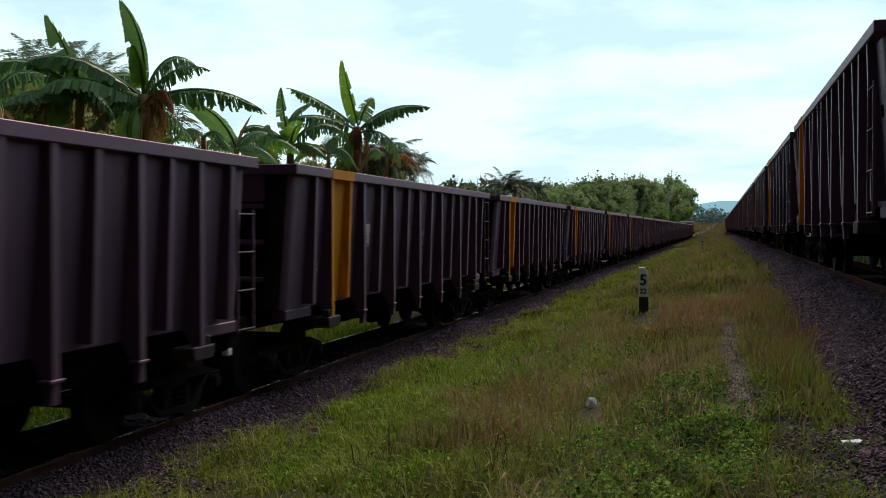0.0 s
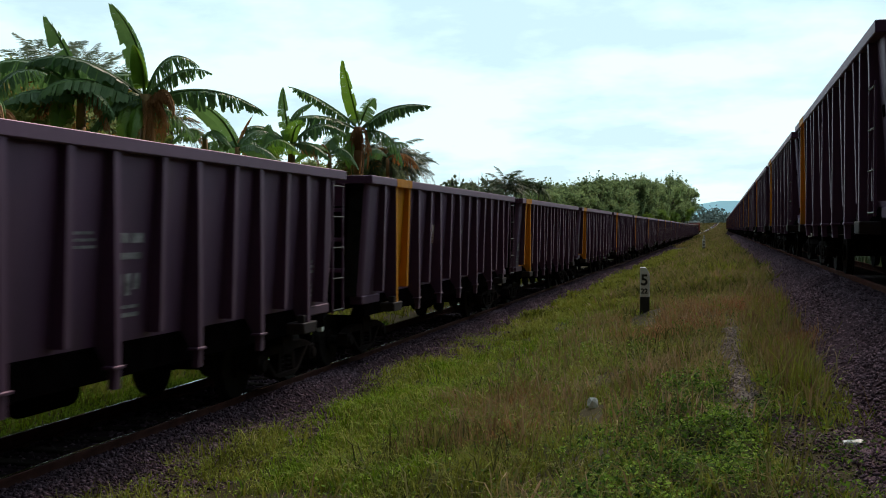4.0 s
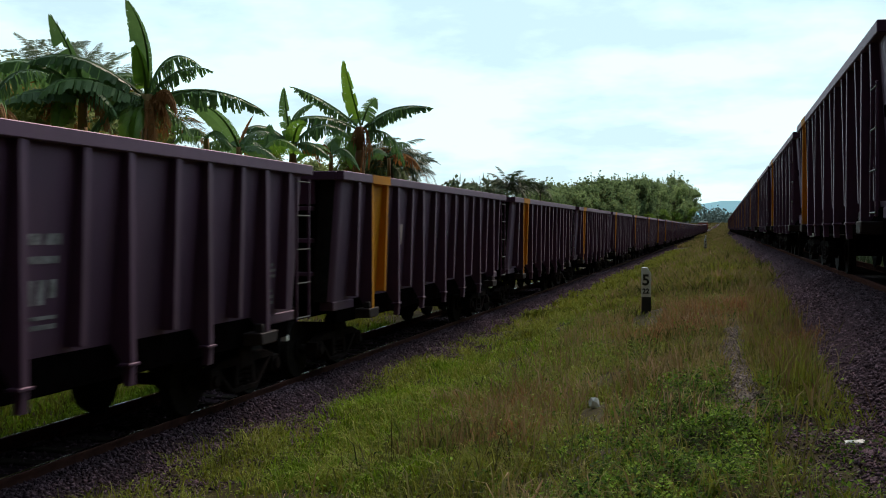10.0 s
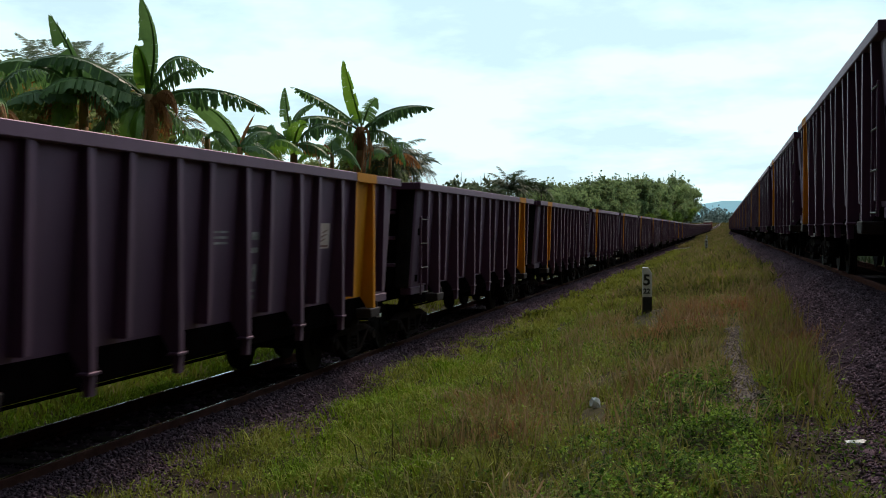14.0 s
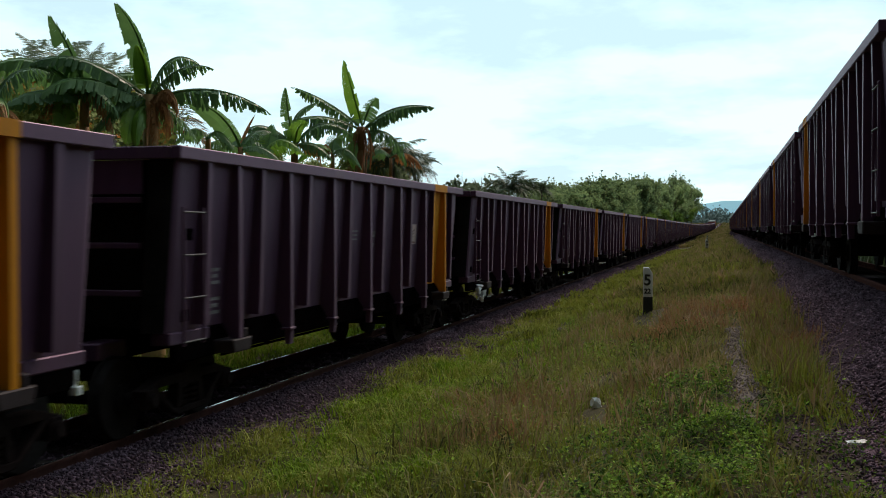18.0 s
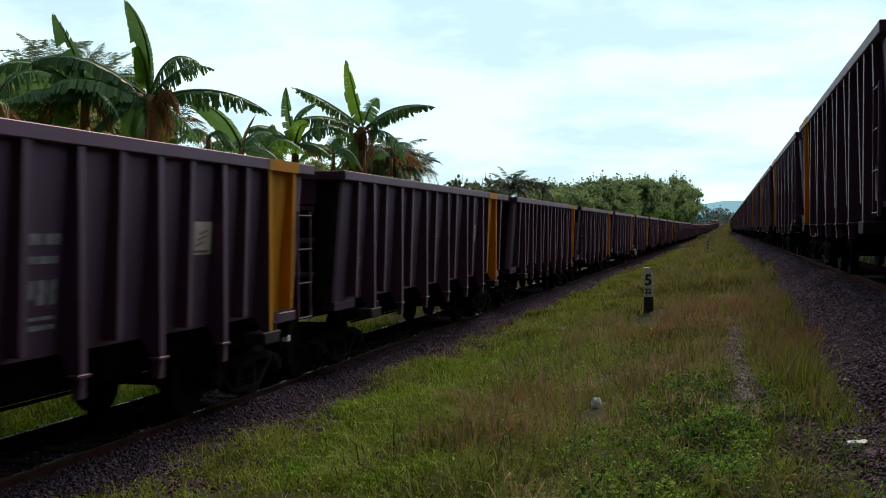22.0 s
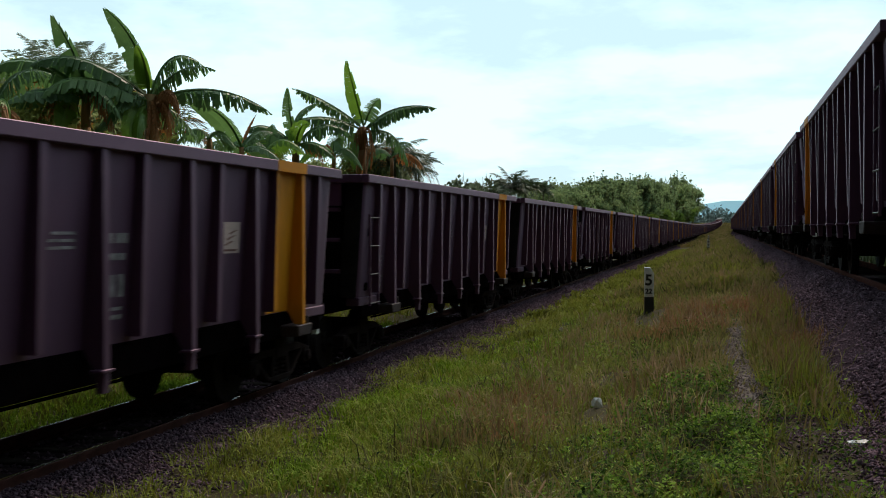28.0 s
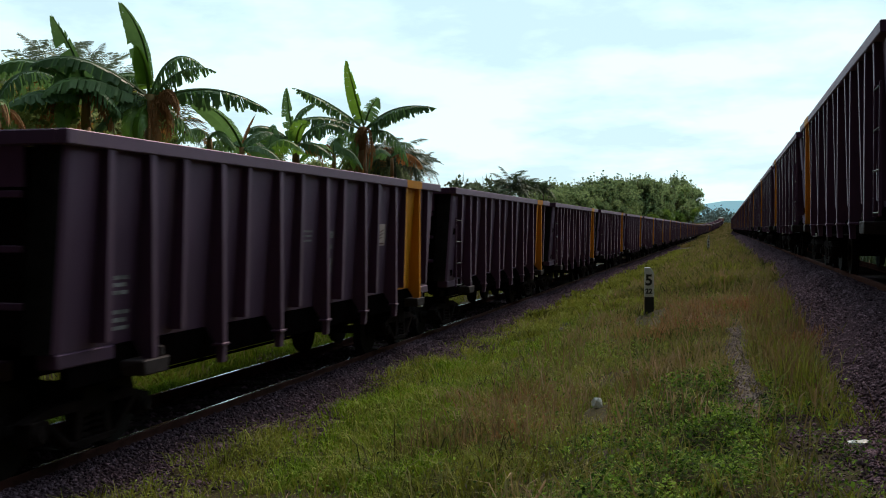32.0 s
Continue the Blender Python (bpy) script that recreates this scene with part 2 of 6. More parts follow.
def plain_glow(name, colour, strength):
    m = bpy.data.materials.new(name)
    m.use_nodes = True
    b = m.node_tree.nodes["Principled BSDF"]
    b.inputs["Base Color"].default_value = (*colour, 1)
    b.inputs["Roughness"].default_value = 1.0
    b.inputs["Emission Color"].default_value = (*colour, 1)
    b.inputs["Emission Strength"].default_value = strength
    return m


# air haze over the hills is imitated by a blue colour that glows
M_HILL = plain_glow("hazy_blue_hill", (0.34, 0.60, 0.70), 0.5)


# ---------------------------------------------------------------- mesh helpers
class Shape:
    """Collects faces of one mesh."""

    def __init__(self):
        self.v, self.f = [], []

    def box(self, x0, x1, y0, y1, z0, z1):
        n = len(self.v)
        self.v += [(x, y, z) for z in (z0, z1) for y in (y0, y1) for x in (x0, x1)]
        self.f += [tuple(n + i for i in q) for q in ((0, 2, 3, 1), (4, 5, 7, 6), (0, 1, 5, 4), (2, 6, 7, 3), (0, 4, 6, 2), (1, 3, 7, 5))]
        return self

    def hexa(self, lo, hi):
        """A block between two four-cornered outlines."""
        n = len(self.v)
        self.v += list(lo) + list(hi)
        self.f += [tuple(n + i for i in q) for q in ((3, 2, 1, 0), (4, 5, 6, 7), (0, 1, 5, 4), (1, 2, 6, 5), (2, 3, 7, 6), (3, 0, 4, 7))]
        return self

    def tube(self, a, b, r0, r1=None, sides=8):
        r1 = r0 if r1 is None else r1
        a, b = Vector(a), Vector(b)
        q = (b - a).to_track_quat("Z", "Y")
        n = len(self.v)
        for p, r in ((a, r0), (b, r1)):
            for i in range(sides):
                w = 2 * math.pi * i / sides
                self.v.append(tuple(p + q @ Vector((r * math.cos(w), r * math.sin(w), 0))))
        for i in range(sides):
            j = (i + 1) % sides
            self.f.append((n + i, n + j, n + sides + j, n + sides + i))
        self.f.append(tuple(n + i for i in reversed(range(sides))))
        self.f.append(tuple(n + sides + i for i in range(sides)))
        return self

    def sweep(self, profile, path):
        """profile: (across, up) outline; path: points along y mostly."""
        n, k = len(self.v), len(profile)
        for p in path:
            self.v += [(p[0] + a, p[1], p[2] + u) for a, u in profile]
        for s in range(len(path) - 1):
            for i in range(k):
                j = (i + 1) % k
                self.f.append((n + s * k + i, n + s * k + j, n + (s + 1) * k + j, n + (s + 1) * k + i))
        self.f.append(tuple(n + i for i in reversed(range(k))))
        self.f.append(tuple(n + (len(path) - 1) * k + i for i in range(k)))
        return self

    def mesh(self, name, material, bevel=0.0, smooth=False):
        me = bpy.data.meshes.new(name)
        me.from_pydata(self.v, [], self.f)
        bm = bmesh.new()
        bm.from_mesh(me)
        bmesh.ops.recalc_face_normals(bm, faces=bm.faces)
        if bevel:
            sharp = [e for e in bm.edges if len(e.link_faces) == 2 and e.calc_face_angle(0) > 0.5]
            bmesh.ops.bevel(bm, geom=sharp, offset=bevel, segments=1, affect="EDGES", clamp_overlap=True)
        bm.to_mesh(me)
        bm.free()
        if smooth:
            for p in me.polygons:
                p.use_smooth = True
        me.materials.append(material)
        return me


def part(name, me, parent, label="", m=None):
    ob = new(name, me)
    ob.parent = parent
    if m is not None:
        ob.matrix_basis = m
    if label:
        ob["label"] = label
    return ob


def tri_mesh(name, verts, tris, material):
    me = bpy.data.meshes.new(name)
    me.vertices.add(len(verts))
    me.vertices.foreach_set("co", np.ascontiguousarray(verts, dtype=np.float32).ravel())
    me.loops.add(len(tris) * 3)
    me.loops.foreach_set("vertex_index", np.ascontiguousarray(tris, dtype=np.int32).ravel())
    me.polygons.add(len(tris))
    me.polygons.foreach_set("loop_start", np.arange(0, len(tris) * 3, 3, dtype=np.int32))
    me.update(calc_edges=True)
    me.materials.append(material)
    return me


# ---------------------------------------------------------------- lie of the land
LX, RX = -6.43, 2.88          # centre lines of the two tracks
R_UP = 1.27                   # the second track lies this much higher
GAUGE = 1.067
SECTION = [(-400, -3.0), (-60, -0.6), (-16, -0.25), (-9.0, -0.22), (-7.9, -0.24), (-7.4, -0.25), (-5.6, -0.25), (-5.0, -0.20), (-3.2, -0.02), (-1.6, 0.24), (-0.3, 0.56), (0.4, 0.62),
           (1.3, 0.66), (2.0, 0.68), (4.6, 0.72), (6.0, 0.8), (9, 1.25), (14, 1.3), (60, 0.5), (400, -3.0)]


def rise(y):
    """The line climbs gently far ahead."""
    return 2.85e-5 * max(0.0, min(y, 620) - 200) ** 2


def bend(y):
    """Far ahead the line swings a little to the right."""
    return 1.13e-4 * min(max(y - 230.0, 0.0), 69.0) ** 2 + 0.0156 * max(0.0, y - 299.0)


def heading(y):
    return -math.degrees(math.atan((bend(y + 1) - bend(y - 1)) / 2))


def rise_np(y):
    return 2.85e-5 * np.clip(np.minimum(y, 620) - 200, 0, None) ** 2


SX, SZ = np.array([a for a, _ in SECTION]), np.array([b for _, b in SECTION])


def lumps(x, y):
    return 0.035 * np.sin(x * 2.1 + y * 0.7) + 0.03 * np.sin(y * 1.3 - x * 1.1 + 1.0) + 0.02 * np.sin(x * 5.3 + y * 3.1) + 0.015 * np.sin(y * 6.1 - x * 4.2)


def ground_z(x, y):
    swing = 1.13e-4 * np.clip(y - 230.0, 0, 69.0) ** 2 + 0.0156 * np.clip(y - 299.0, 0, 400)
    return np.interp(x - swing, SX, SZ) + rise_np(y) + lumps(x, y)


def build_ground():
    xs = np.unique(np.concatenate([np.array([-4000, -1500, -600, -250, -100, -60, -30, -20, 20, 40, 80, 200, 600, 1500, 4000.0]), np.arange(-16, 12.1, 0.2)]))
    ys = np.unique(np.concatenate([np.array([-800, -300, -100, -40, -15.0]), np.arange(-5, 30, 0.2), np.arange(30, 45, 0.5), np.arange(45, 120, 3.0), np.arange(120, 500, 20.0), np.array([600, 800, 1200, 2000, 3000, 4600.0])]))
    gx, gy = np.meshgrid(xs, ys)
    gz = ground_z(gx, gy)
    v = np.stack([gx.ravel(), gy.ravel(), gz.ravel()], 1)
    nx = len(xs)
    i = (np.arange(len(ys) - 1)[:, None] * nx + np.arange(nx - 1)[None]).ravel()
    t = np.concatenate([np.stack([i, i + 1, i + nx + 1], 1), np.stack([i, i + nx + 1, i + nx], 1)])
    me = tri_mesh("ground", v, t, M_EARTH)
    tagged(new("ground", me), "grassy earth between and beside two railway tracks", "ground", kind="structure")
    s = Shape()
    ys = [8.8 + 0.1 * i for i in range(96)]
    for a, b in zip(ys, ys[1:]):
        for k0, k1 in ((-1, 0), (0, 1)):
            def pt(y, k):
                x = 0.16 + 0.05 * math.sin(y * 0.8) + k * (0.10 + 0.03 * math.sin(y * 2.3 + 1) + 0.02 * math.sin(y * 9.1 + k) + 0.015 * math.sin(y * 23.0))
                return (x, y, float(ground_z(np.array(x), np.array(y))) + 0.007)
            n = len(s.v)
            s.v += [pt(a, k0), pt(a, k1), pt(b, k1), pt(b, k0)]
            s.f.append((n, n + 1, n + 2, n + 3))
    tagged(new("trodden_path", s.mesh("trodden_path", M_PATH)), "narrow trodden earth path through the grass", "path", kind="structure")


build_ground()

RAIL_PROFILE = [(-0.055, -0.135), (0.055, -0.135), (0.055, -0.122), (0.010, -0.110), (0.010, -0.040), (0.033, -0.032), (0.033, -0.006), (0.028, 0.0), (-0.028, 0.0), (-0.033, -0.006),
                (-0.033, -0.032), (-0.010, -0.040), (-0.010, -0.110), (-0.055, -0.122)]
TRACK_Y = [-60, 0, 40, 80, 120, 160, 200, 230, 250, 275, 300, 320, 360, 400, 450, 500, 560, 620, 700, 800]


def build_track(name, cx, up, label, web, head, head_label):
    base = tagged(new(name), label, "railway track", kind="structure")
    for side in (-1, 1):
        path = [(cx + side * (GAUGE / 2 + 0.033) + bend(y), y, up + rise(y)) for y in TRACK_Y]
        me = Shape().sweep(RAIL_PROFILE, path).mesh("rail", web)
        rail = part("rail", me, base, "rusty rail")
        top = Shape().sweep([(-0.020, 0.0005), (0.020, 0.0005), (0.017, 0.003), (-0.017, 0.003)], path).mesh("running_surface", head)
        part("running_surface", top, rail, head_label)
    sl = Shape()
    sl.hexa([(-1.0, -0.11, -0.30), (1.0, -0.11, -0.30), (1.0, 0.11, -0.30), (-1.0, 0.11, -0.30)],
            [(-1.0, -0.09, -0.14), (1.0, -0.09, -0.14), (1.0, 0.09, -0.14), (-1.0, 0.09, -0.14)])
    me = sl.mesh("sleeper", M_SLEEPER, bevel=0.012)
    clip = Shape()
    clip.box(-0.10, 0.10, -0.06, 0.06, -0.14, -0.118).tube((-0.08, 0, -0.12), (-0.08, 0, -0.085), 0.018, sides=6).tube((0.08, 0, -0.12), (0.08, 0, -0.085), 0.018, sides=6)
    clip_me = clip.mesh("rail_fastening", web)
    for i in range(110):
        y = 3.0 + 0.6 * i
        s_ob = part("sleeper", me, base, m=pose(cx, y, up, 0, 0, 0))
        if 4 < i < 22:
            for side in (-1, 1):
                part("rail_fastening", clip_me, s_ob, m=pose(side * (GAUGE / 2 + 0.033), 0, 0))
    return base


build_track("track_1", LX, 0.0, "railway track with rusty rails on dark ballast", M_RAIL_DARK, M_RAIL_HEAD, "bright worn steel")
build_track("track_2", RX, R_UP, "raised railway track with rusty rails on ballast", M_RAIL_SIDE, M_RAIL_SIDE, "rust-red running surface")


def bed_mesh(name, prof, y0=-60, y1=800):
    s = Shape()
    ys = [y0 + 4 * i for i in range(int((120 - y0) / 4) + 1)] + [160 + 40 * i for i in range(int((y1 - 160) / 40) + 1)]
    n = 0
    for y in ys:
        for j, (x, z) in enumerate(prof):
            e = 0.03 * math.sin(y * 0.9 + j) if j in (1, 2, len(prof) - 2, len(prof) - 3) else 0.0
            s.v.append((x + e + bend(y), y, z + rise(y)))
    k = len(prof)
    for i in range(len(ys) - 1):
        for j in range(k - 1):
            s.f.append((i * k + j, i * k + j + 1, (i + 1) * k + j + 1, (i + 1) * k + j))
    return s.mesh(name, M_BALLAST)


L_BED = [(LX - 1.05, -0.42), (LX - 0.80, -0.18), (LX - 0.6, -0.17), (LX + 0.5, -0.16), (LX + 0.64, -0.085), (LX + 0.95, -0.08), (LX + 1.6, -0.42)]
R_BED = [(RX - 2.1, 0.42), (RX - 1.68, R_UP - 0.55), (RX - 1.05, R_UP - 0.13), (RX - 0.72, R_UP - 0.075), (RX - 0.5, R_UP - 0.13), (RX + 0.6, R_UP - 0.17), (RX + 1.0, R_UP - 0.16), (RX + 2.1, 0.3)]
BED_1 = tagged(new("ballast_bed_1", bed_mesh("ballast_bed", L_BED)), "dark grey ballast bed of crushed stone", "ballast", kind="structure")
BED_2 = tagged(new("ballast_bed_2", bed_mesh("ballast_bed", R_BED)), "raised purple-grey ballast shoulder of crushed stone", "ballast", kind="structure")


# ---------------------------------------------------------------- coal wagons
PITCH, HALF, SIDE_X, TOP = 12.75, 5.80, 1.375, 2.91
LONG_RIBS = [1.37, 2.80, 4.31, 5.85, 7.40, 8.90, 10.26]
SHORT_RIBS = [0.68, 2.00, 3.45, 5.00, 6.53, 8.05, 9.50, 10.84]


def lean_in(z):
    return 0.125 * (TOP - 0.12 - z) / 1.7


def wall_x(z):
    """The side sheets lean in towards the bottom."""
    return SIDE_X - 0.08 - lean_in(z)


def rib_mesh(name, long, material, footed=True, bare=0):
    """One folded stake: it reaches from the leaning sheet to an upright face; the long ones stand on a foot below the sheet."""
    hi, w = TOP - 0.12, 0.05
    inner = wall_x(1.1) - 0.02
    cuts = [(1.13, inner, SIDE_X - 0.42 * lean_in(1.13), w), (hi, wall_x(hi) - 0.02, SIDE_X, w)]
    if long:
        cuts = [(0.71, SIDE_X - 0.08, SIDE_X - 0.01, 0.055), (0.885, SIDE_X - 0.08, SIDE_X, 0.042), (0.886, SIDE_X - 0.11, SIDE_X + 0.012, 0.085), (0.912, SIDE_X - 0.11, SIDE_X + 0.012, 0.085),
                (0.913, SIDE_X - 0.10, SIDE_X, w), (1.10, inner, SIDE_X, w), (hi, wall_x(hi) - 0.02, SIDE_X, w)]
    if not footed:
        cuts = cuts[4:]
    s = Shape()
    for z, x0, x1, q in cuts:
        s.v += [(x0, -q, z), (x1, -q, z), (x1, q, z), (x0, q, z)]
    for k in range(len(cuts) - 1):
        for i in range(4):
            j = (i + 1) % 4
            s.f.append((4 * k + i, 4 * k + j, 4 * k + 4 + j, 4 * k + 4 + i))
    s.f += [(3, 2, 1, 0), tuple(4 * (len(cuts) - 1) + i for i in range(4))]
    me = s.mesh(name, material, bevel=0.004)
    if bare:
        me.materials.append(M_STEEL)
        for p in me.polygons:
            if p.normal.y * bare > 0.5:
                p.material_index = 1
    return me


def tub_mesh(deep, rear):
    """The hollow body: leaning sides, chamfered corners, floor; deep: how far the end walls stand back behind the corner panels."""
    s = Shape()
    ch = 0.17

    cr = 0.15

    def ring(z, inset):
        a, h = wall_x(z) - inset, HALF - 0.05 - inset
        bulge = [(math.sin(k * math.pi / 12), 1 - math.cos(k * math.pi / 12)) for k in range(1, 6)]
        fore = [(a - 0.22 * q, h - ch + ch * p, z) for p, q in bulge]      # rounded corner at the front
        aft = [(a - 0.22 * q, -h + cr - cr * p, z) for p, q in bulge]      # and at the rear
        b = a - 0.25
        right = [(b - 0.04, -h + rear, z), (b, -h, z)] + aft[::-1] + [(a, -h + cr, z), (a, h - ch, z)] + fore + [(b, h, z), (b - 0.04, h - deep, z)]
        return right + [(-x, y, w) for x, y, w in reversed(right)]
    rings = [ring(1.08, 0), ring(TOP - 0.10, 0), ring(TOP - 0.10, 0.03), ring(1.2, 0.03)]
    n = len(rings[0])
    for r in rings:
        s.v += r
    for k in range(3):
        for i in range(n):
            j = (i + 1) % n
            s.f.append((k * n + i, k * n + j, k * n + n + j, k * n + n + i))
    s.f.append(tuple(range(3 * n, 4 * n)))
    s.f.append(tuple(reversed(range(n))))
    me = s.mesh("tub", M_STEEL)
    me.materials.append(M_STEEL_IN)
    for p in me.polygons:   # coal dust blackens the inside; end recesses and corners get painted shade by face direction
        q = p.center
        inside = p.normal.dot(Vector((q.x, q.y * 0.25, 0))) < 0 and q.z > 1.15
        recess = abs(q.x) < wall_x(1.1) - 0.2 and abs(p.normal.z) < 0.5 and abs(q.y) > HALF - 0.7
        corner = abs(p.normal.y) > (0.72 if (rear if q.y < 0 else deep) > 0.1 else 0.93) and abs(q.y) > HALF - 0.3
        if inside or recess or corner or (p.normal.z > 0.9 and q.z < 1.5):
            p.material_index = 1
    return me


def yellow_sheet_mesh(material, width=0.66):
    s = Shape()
    z0, z1, y0, y1 = 1.09, TOP - 0.12, -width / 2, width / 2
    s.hexa([(wall_x(z0), y0, z0), (wall_x(z0) + 0.004, y0, z0), (wall_x(z0) + 0.004, y1, z0), (wall_x(z0), y1, z0)],
           [(wall_x(z1), y0, z1), (wall_x(z1) + 0.004, y0, z1), (wall_x(z1) + 0.004, y1, z1), (wall_x(z1), y1, z1)])
    return s.mesh("yellow_sheet", material)


def plate(y0, y1, z0, z1, dx=0.004):
    """A thin plate that lies on the leaning side sheet."""
    s = Shape()
    a0, a1 = wall_x(z0), wall_x(z1)
    s.hexa([(a0, y0, z0), (a0 + dx, y0, z0), (a0 + dx, y1, z0), (a0, y1, z0)], [(a1, y0, z1), (a1 + dx, y0, z1), (a1 + dx, y1, z1), (a1, y1, z1)])
    return s


def wagon_meshes(yellow):
    g = {}
    g["tub"], g["tub_close"] = tub_mesh(0.50, 0.50), tub_mesh(0.50, 0.002)
    s = Shape().box(-SIDE_X + 0.14, SIDE_X - 0.14, HALF - 0.58, HALF - 0.112, TOP - 0.09, TOP - 0.06).box(-0.93, 0.93, HALF - 0.11, HALF - 0.08, 2.45, TOP - 0.13)
    g["lid"] = s.mesh("end_cover", M_STEEL)
    g["long"], g["short"] = rib_mesh("stake", True, M_STEEL), rib_mesh("stake", False, M_STEEL)
    g["long_y"], g["short_y"] = rib_mesh("stake", True, yellow, False, 1), rib_mesh("stake", False, yellow, True, -1)
    g["long_z"], g["short_z"] = rib_mesh("stake", True, yellow, False, -1), rib_mesh("stake", False, yellow, True, 1)
    g["long_b"] = rib_mesh("stake", True, M_STEEL, False)
    g["sheet"] = yellow_sheet_mesh(yellow)
    s = Shape().box(SIDE_X - 0.10, SIDE_X + 0.02, -HALF, HALF, TOP - 0.125, TOP)
    g["side_rail"] = s.mesh("top_rail", M_STEEL, bevel=0.008)
    s = Shape().box(-SIDE_X + 0.102, SIDE_X - 0.102, HALF - 0.11, HALF + 0.01, TOP - 0.125, TOP - 0.003)
    g["end_rail"] = s.mesh("end_rail", M_STEEL, bevel=0.008)
    s = Shape().box(SIDE_X - 0.09, SIDE_X + 0.024, -0.44, 0.44, TOP - 0.127, TOP + 0.003)
    g["rail_band"] = s.mesh("rail_band", yellow)
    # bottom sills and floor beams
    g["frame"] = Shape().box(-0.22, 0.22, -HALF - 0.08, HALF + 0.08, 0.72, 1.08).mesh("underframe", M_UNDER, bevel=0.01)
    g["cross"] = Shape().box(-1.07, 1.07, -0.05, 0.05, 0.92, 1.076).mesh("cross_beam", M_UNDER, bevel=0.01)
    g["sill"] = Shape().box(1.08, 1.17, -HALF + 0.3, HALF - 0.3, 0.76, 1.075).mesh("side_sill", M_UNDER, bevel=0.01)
    s = Shape().box(-0.5, 0.5, HALF - 0.5, HALF + 0.02, 0.80, 0.97)
    for sx in (-1, 1):
        x0, x1 = sorted((sx * 0.98, sx * (SIDE_X - 0.19)))
        s.box(x0, x1, HALF - 1.0, HALF - 0.14, 0.95, 1.076)
    g["end_sill"] = s.mesh("end_sill", M_STEEL, bevel=0.012)
    s = Shape().hexa([(0.9, -0.26, 0.76), (SIDE_X + 0.02, -0.20, 0.78), (SIDE_X + 0.02, 0.20, 0.78), (0.9, 0.26, 0.76)],
                     [(0.9, -0.26, 0.92), (SIDE_X + 0.02, -0.24, 0.92), (SIDE_X + 0.02, 0.24, 0.92), (0.9, 0.26, 0.92)])
    s.box(SIDE_X - 0.10, SIDE_X + 0.0, 0.10, 0.17, 0.92, 1.02)
    g["block"] = s.mesh("bolster_end", M_BLOCK, bevel=0.012)
    # end wall stiffeners
    s = Shape()
    for z in (0.0,):
        s.box(-0.91, 0.91, HALF - 0.12, HALF - 0.065, z, z + 0.06)
    g["end_beam"] = s.mesh("end_stiffener", M_STEEL, bevel=0.006)
    # ladder at the corner: two stiles and rungs standing off the sheet
    s = Shape()
    yl = -HALF + 0.10
    for y in (yl, yl + 0.40):
        s.box(SIDE_X - 0.02, SIDE_X + 0.01, y - 0.012, y + 0.012, 0.96, 2.32)
    g["stiles"] = s.mesh("ladder", M_STEEL, bevel=0.004)
    s = Shape()
    for y in (yl, yl + 0.40):
        s.box(SIDE_X - 0.02, SIDE_X + 0.01, y - 0.012, y + 0.012, 0.96, 2.74)
    g["tall_stiles"] = s.mesh("ladder", M_STEEL, bevel=0.004)
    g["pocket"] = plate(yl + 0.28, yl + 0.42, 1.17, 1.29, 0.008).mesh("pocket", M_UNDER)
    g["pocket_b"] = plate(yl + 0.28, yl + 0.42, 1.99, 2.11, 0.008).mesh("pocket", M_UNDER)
    g["rung"] = Shape().tube((SIDE_X + 0.005, yl - 0.02, 0), (SIDE_X + 0.005, yl + 0.42, 0), 0.010, sides=6).mesh("rung", M_RUNG)
    # coupler
    s = Shape().box(-0.10, 0.10, HALF, HALF + 0.30, 0.74, 0.94)
    s.hexa([(-0.15, HALF + 0.30, 0.68), (0.15, HALF + 0.30, 0.68), (0.13, HALF + 0.60, 0.70), (-0.06, HALF + 0.60, 0.70)],
           [(-0.15, HALF + 0.30, 0.99), (0.15, HALF + 0.30, 0.99), (0.13, HALF + 0.60, 0.97), (-0.06, HALF + 0.60, 0.97)])
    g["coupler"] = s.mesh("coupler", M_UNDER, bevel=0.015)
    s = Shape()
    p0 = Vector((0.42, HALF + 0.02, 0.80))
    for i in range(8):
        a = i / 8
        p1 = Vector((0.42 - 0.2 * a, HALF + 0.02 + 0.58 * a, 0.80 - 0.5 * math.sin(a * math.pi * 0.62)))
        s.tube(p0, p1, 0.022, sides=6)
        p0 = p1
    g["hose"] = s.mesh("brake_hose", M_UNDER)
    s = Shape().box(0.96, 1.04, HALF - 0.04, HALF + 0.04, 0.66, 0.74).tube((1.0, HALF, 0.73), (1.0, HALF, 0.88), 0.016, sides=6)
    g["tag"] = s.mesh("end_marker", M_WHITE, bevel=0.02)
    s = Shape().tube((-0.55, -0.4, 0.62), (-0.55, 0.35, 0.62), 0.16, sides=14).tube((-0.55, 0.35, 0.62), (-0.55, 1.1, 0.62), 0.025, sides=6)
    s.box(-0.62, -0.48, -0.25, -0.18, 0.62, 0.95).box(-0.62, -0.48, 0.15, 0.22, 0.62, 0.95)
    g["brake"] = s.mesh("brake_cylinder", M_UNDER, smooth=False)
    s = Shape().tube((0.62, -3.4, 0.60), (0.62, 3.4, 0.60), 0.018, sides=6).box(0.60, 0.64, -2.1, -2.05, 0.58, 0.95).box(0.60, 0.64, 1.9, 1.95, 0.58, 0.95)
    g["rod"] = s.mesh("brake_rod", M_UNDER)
    # painted panels
    g["logo"] = plate(-0.21, 0.21, 1.84, 2.18).mesh("emblem_panel", M_LOGO)
    s = Shape()
